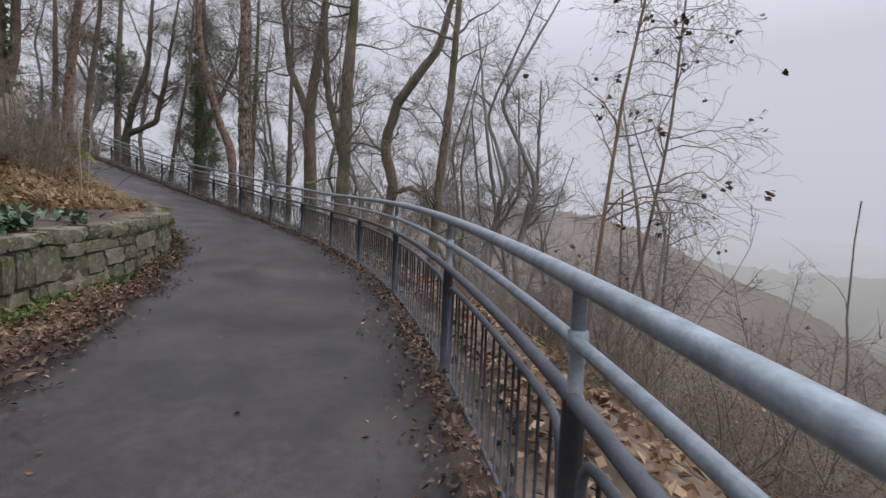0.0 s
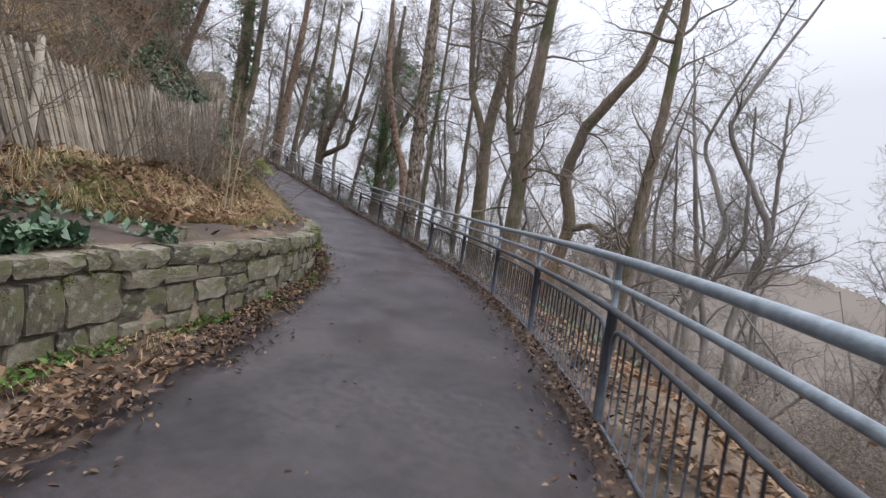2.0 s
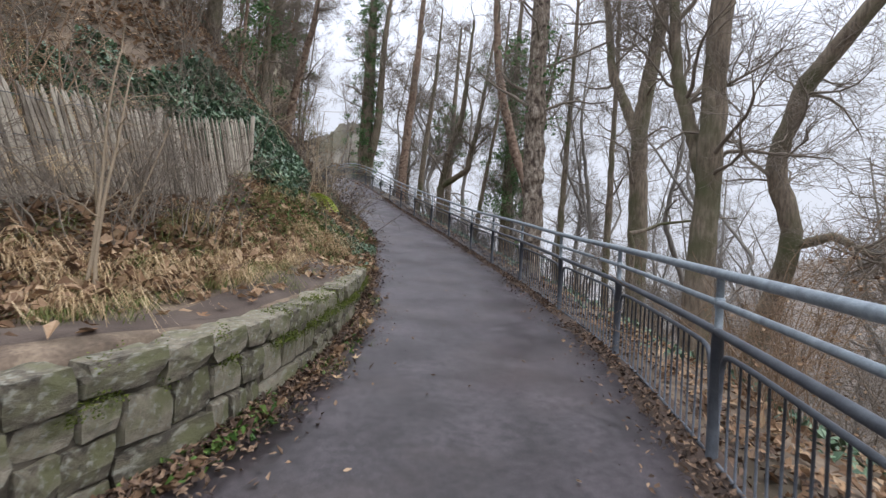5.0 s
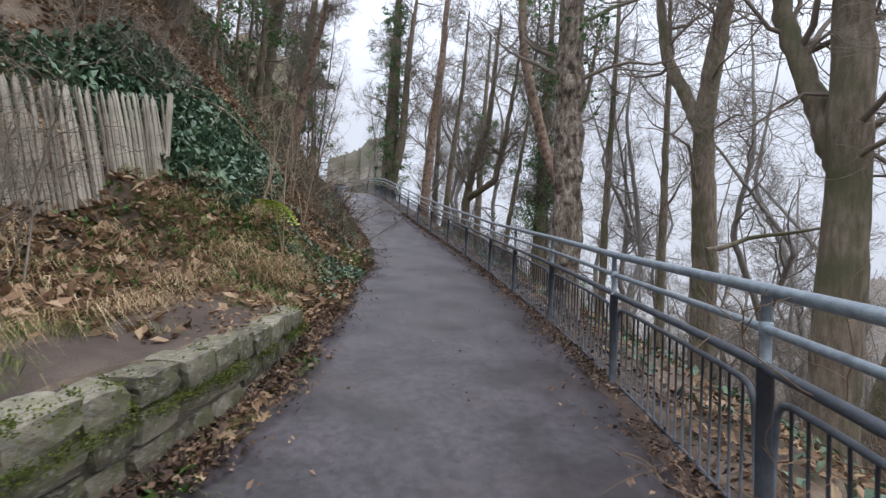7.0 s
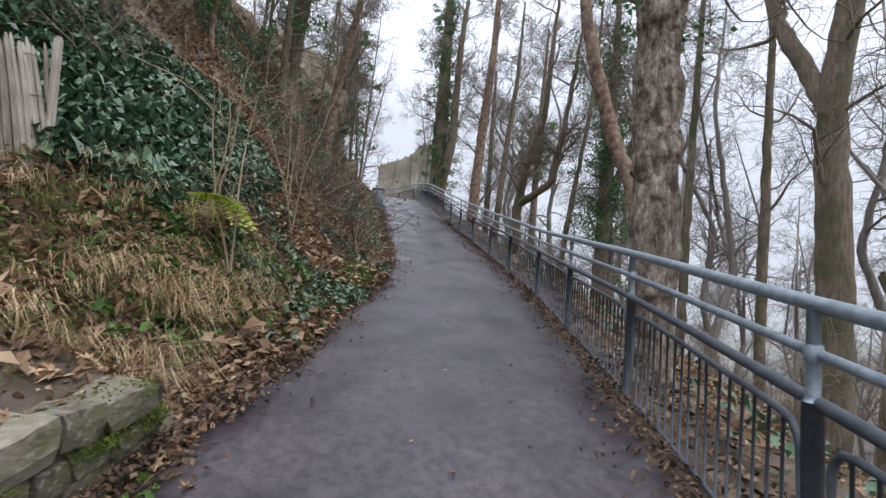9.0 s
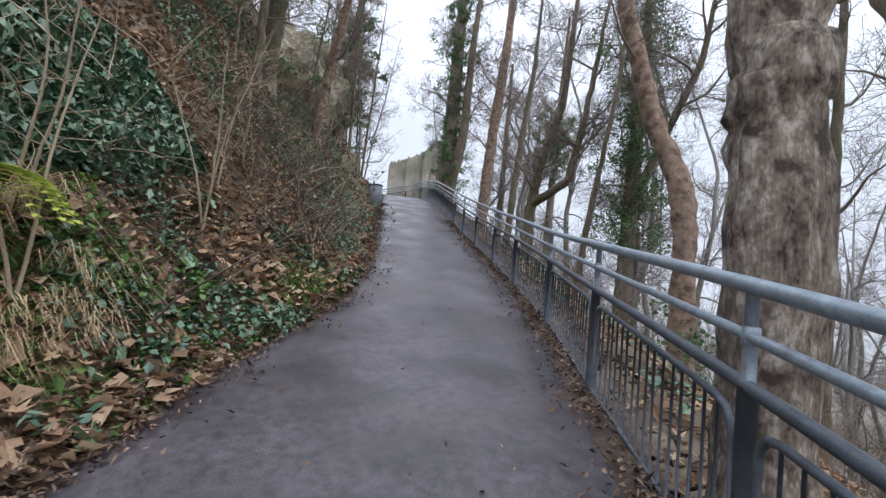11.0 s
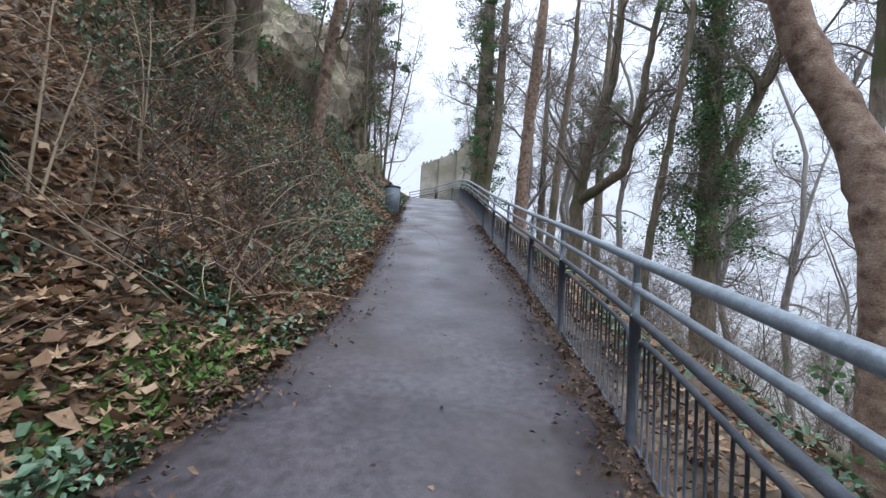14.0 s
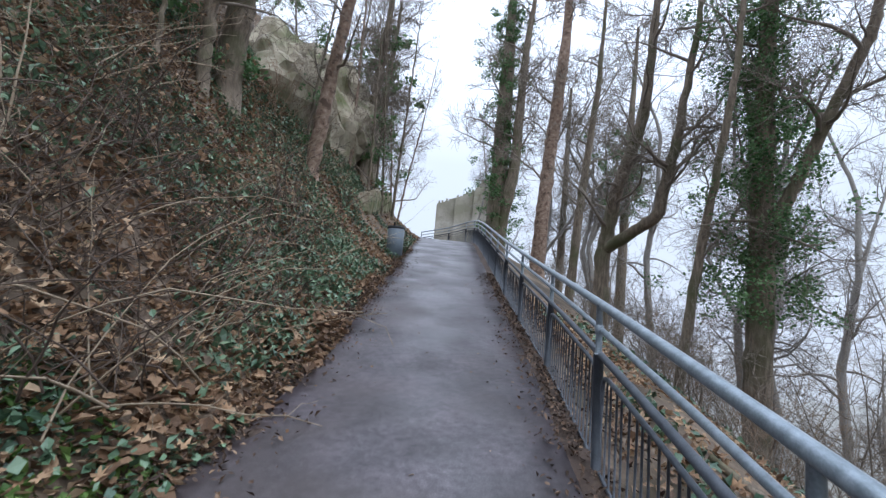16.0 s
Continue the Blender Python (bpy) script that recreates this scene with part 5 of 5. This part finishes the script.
# ---- fern ----
fr = random.Random(88)
fern = new("fern")
fern.location = ground(21.15, 4.15, 0.55)
tagged(fern, "yellow-green fern arching out of the ivy", "fern")
tdir = rail(20.9)[1]
outw = np.array([tdir[1], -tdir[0], 0])
fwd = np.array([tdir[0], tdir[1], 0])
for k in range(8):
    b = Build()
    a = -1.2 + 2.4 * k / 7
    d = outw * math.cos(a) + fwd * math.sin(a)
    pts = [np.array([0, 0, 0.0]) + d * u * 0.52 + np.array([0, 0, 0.34 * u - 0.6 * u * u]) for u in np.linspace(0, 1, 15)]
    b.tube(pts, np.linspace(0.006, 0.002, 15), 4)
    side = np.cross(d, [0, 0, 1.0])
    for i in range(2, 15):
        ln = 0.13 * math.sin(math.pi * (0.15 + 0.85 * i / 15))
        for sg in (-1, 1):
            t0 = pts[i]
            e = t0 + side * sg * ln + d * 0.03 + np.array([0, 0, -0.02])
            wv = d * 0.03
            b.add([t0 - wv, t0 + wv, e + wv * 0.4, e - wv * 0.4], [[0, 1, 2, 3]])
    part("frond", b.mesh("frond", False), M_FERN, fern)

# ---- litter bin ----
p = ground(37.6, 2.95)
bin_ = new("litter_bin")
bin_.location = p
tagged(bin_, "grey-blue litter bin standing at the path's edge", "litter bin")
b = Build()
b.tube([(0, 0, -0.05), (0, 0, 0.03), (0, 0, 0.04), (0, 0, 0.86), (0, 0, 0.88)], [0.22, 0.22, 0.25, 0.26, 0.24], 20)
part("body", b.mesh("body"), M_BIN, bin_)
b = Build()
b.tube([(0, 0, 0.83), (0, 0, 0.84), (0, 0, 0.9), (0, 0, 0.91)], [0.262, 0.275, 0.275, 0.25], 20)
part("rim", b.mesh("rim"), M_BIN_DARK, bin_)
b = Build()
b.tube([(-0.29, 0, -0.1), (-0.29, 0, 1.1)], 0.03, 8)
part("stake", b.mesh("stake"), M_BIN_DARK, bin_)

# ---- rock face and stone edging above the far path ----
rk = random.Random(17)


def rock(s, d, z, sx, sy, sz, seed):
    bm = bmesh.new()
    bmesh.ops.create_icosphere(bm, subdivisions=4, radius=1.0)
    for v in bm.verts:
        n1 = noise.fractal(v.co * 1.6 + Vector((seed, 0, 0)), 1.0, 2.0, 5)
        n2 = noise.cell(v.co * 2.2 + Vector((seed, 4, 0)))
        v.co = Vector((v.co.x * sx, v.co.y * sy, v.co.z * sz)) * (1 + 0.22 * n1 + 0.1 * n2)
    t = rail(s)[1]
    p = at(s, d, z)
    ob = thing("rock_outcrop", from_bm("rock_outcrop", bm), M_ROCK, "pale crumbling rock face jutting from the bank", "rock", "rocks on the bank")
    ob.matrix_world = pose(p.x, p.y, p.z, 0, 0, math.degrees(math.atan2(t[1], t[0])))
    return ob


rock(42.5, 6.6, 4.6, 3.0, 1.6, 2.6, 1)
rock(38.5, 7.2, 5.0, 2.4, 1.6, 2.2, 5)
rock(46.5, 6.4, 4.0, 2.2, 1.3, 2.2, 9)
for k in range(7):
    s = 39.5 + k * 0.95
    bm = bmesh.new()
    bmesh.ops.create_cube(bm, size=1.0)
    bmesh.ops.bevel(bm, geom=bm.edges[:], offset=0.1, segments=1, affect="EDGES")
    for v in bm.verts:
        v.co += Vector((rk.uniform(-1, 1), rk.uniform(-1, 1), rk.uniform(-1, 1))) * 0.06
    p = ground(s, 4.35)
    t = rail(s)[1]
    ob = thing("edging_stone", from_bm("edging_stone", bm), M_ROCK, "squared pale edging stone set in the bank", "stone", "edging stones on the bank")
    ob.matrix_world = pose(p.x, p.y, p.z + 0.2, rk.uniform(-4, 4), rk.uniform(-4, 4), math.degrees(math.atan2(t[1], t[0]))) @ Matrix.Diagonal((0.8, 0.4, rk.uniform(0.7, 1.2), 1))

# ---- fallen logs under the trees ----
for k, (s, d, ln, r, a) in enumerate([(26.5, -1.9, 2.6, 0.06, 0.5), (24.0, -1.4, 2.2, 0.045, -0.2), (17.8, -1.8, 2.4, 0.05, 0.3)]):
    rng = random.Random(500 + k)
    base = np.array(ground(s, d, 0.05))
    t = rail(s)[1]
    pts = []
    for u in np.linspace(-0.5, 0.5, 9):
        ss, dd = s + u * ln * math.cos(a), d + u * ln * math.sin(a)
        pts.append(np.array(ground(ss, dd, r * 0.7)) + np.array([0, 0, rng.uniform(0, 0.02)]))
    b = Build()
    b.tube(pts, np.linspace(r, r * 0.6, 9), 9)
    thing("fallen_branch", b.mesh("fallen_branch"), M_BARK, "mossy fallen branch lying in dead leaves", "branch")

# ---- low dead limbs reaching past the railing ----
for k, (x, y, z, ang, ln) in enumerate([(-6.4, 17.6, 3.0, 60, 2.4)]):
    rng = random.Random(520 + k)
    b = Build()
    q, w = limb(rng, (0, 0, 0), (math.cos(radians(ang)), math.sin(radians(ang)), 0.1), ln, 0.05, 0.012, 9, 0.16, 0.0)
    b.tube(q, w, 7)
    branch_out(rng, b, q, w, 0, 0.8, (6, 4), 0.02, 0.3, 0.004)
    low = np.array([x, y, floor_z(x, y) - 0.2])
    p, r = limb(rng, low - np.array([x, y, z]), (0.02, 0.02, 1), z - low[2], 0.09, 0.05, 8, 0.03, 0.0)
    p[-1] = (0, 0, 0)
    b.tube(p, r, 9)
    ob = thing("broken_tree", b.mesh("broken_tree"), M_BARK, "broken leaning stem with a dead side limb", "dead tree")
    ob.location = (x, y, z)
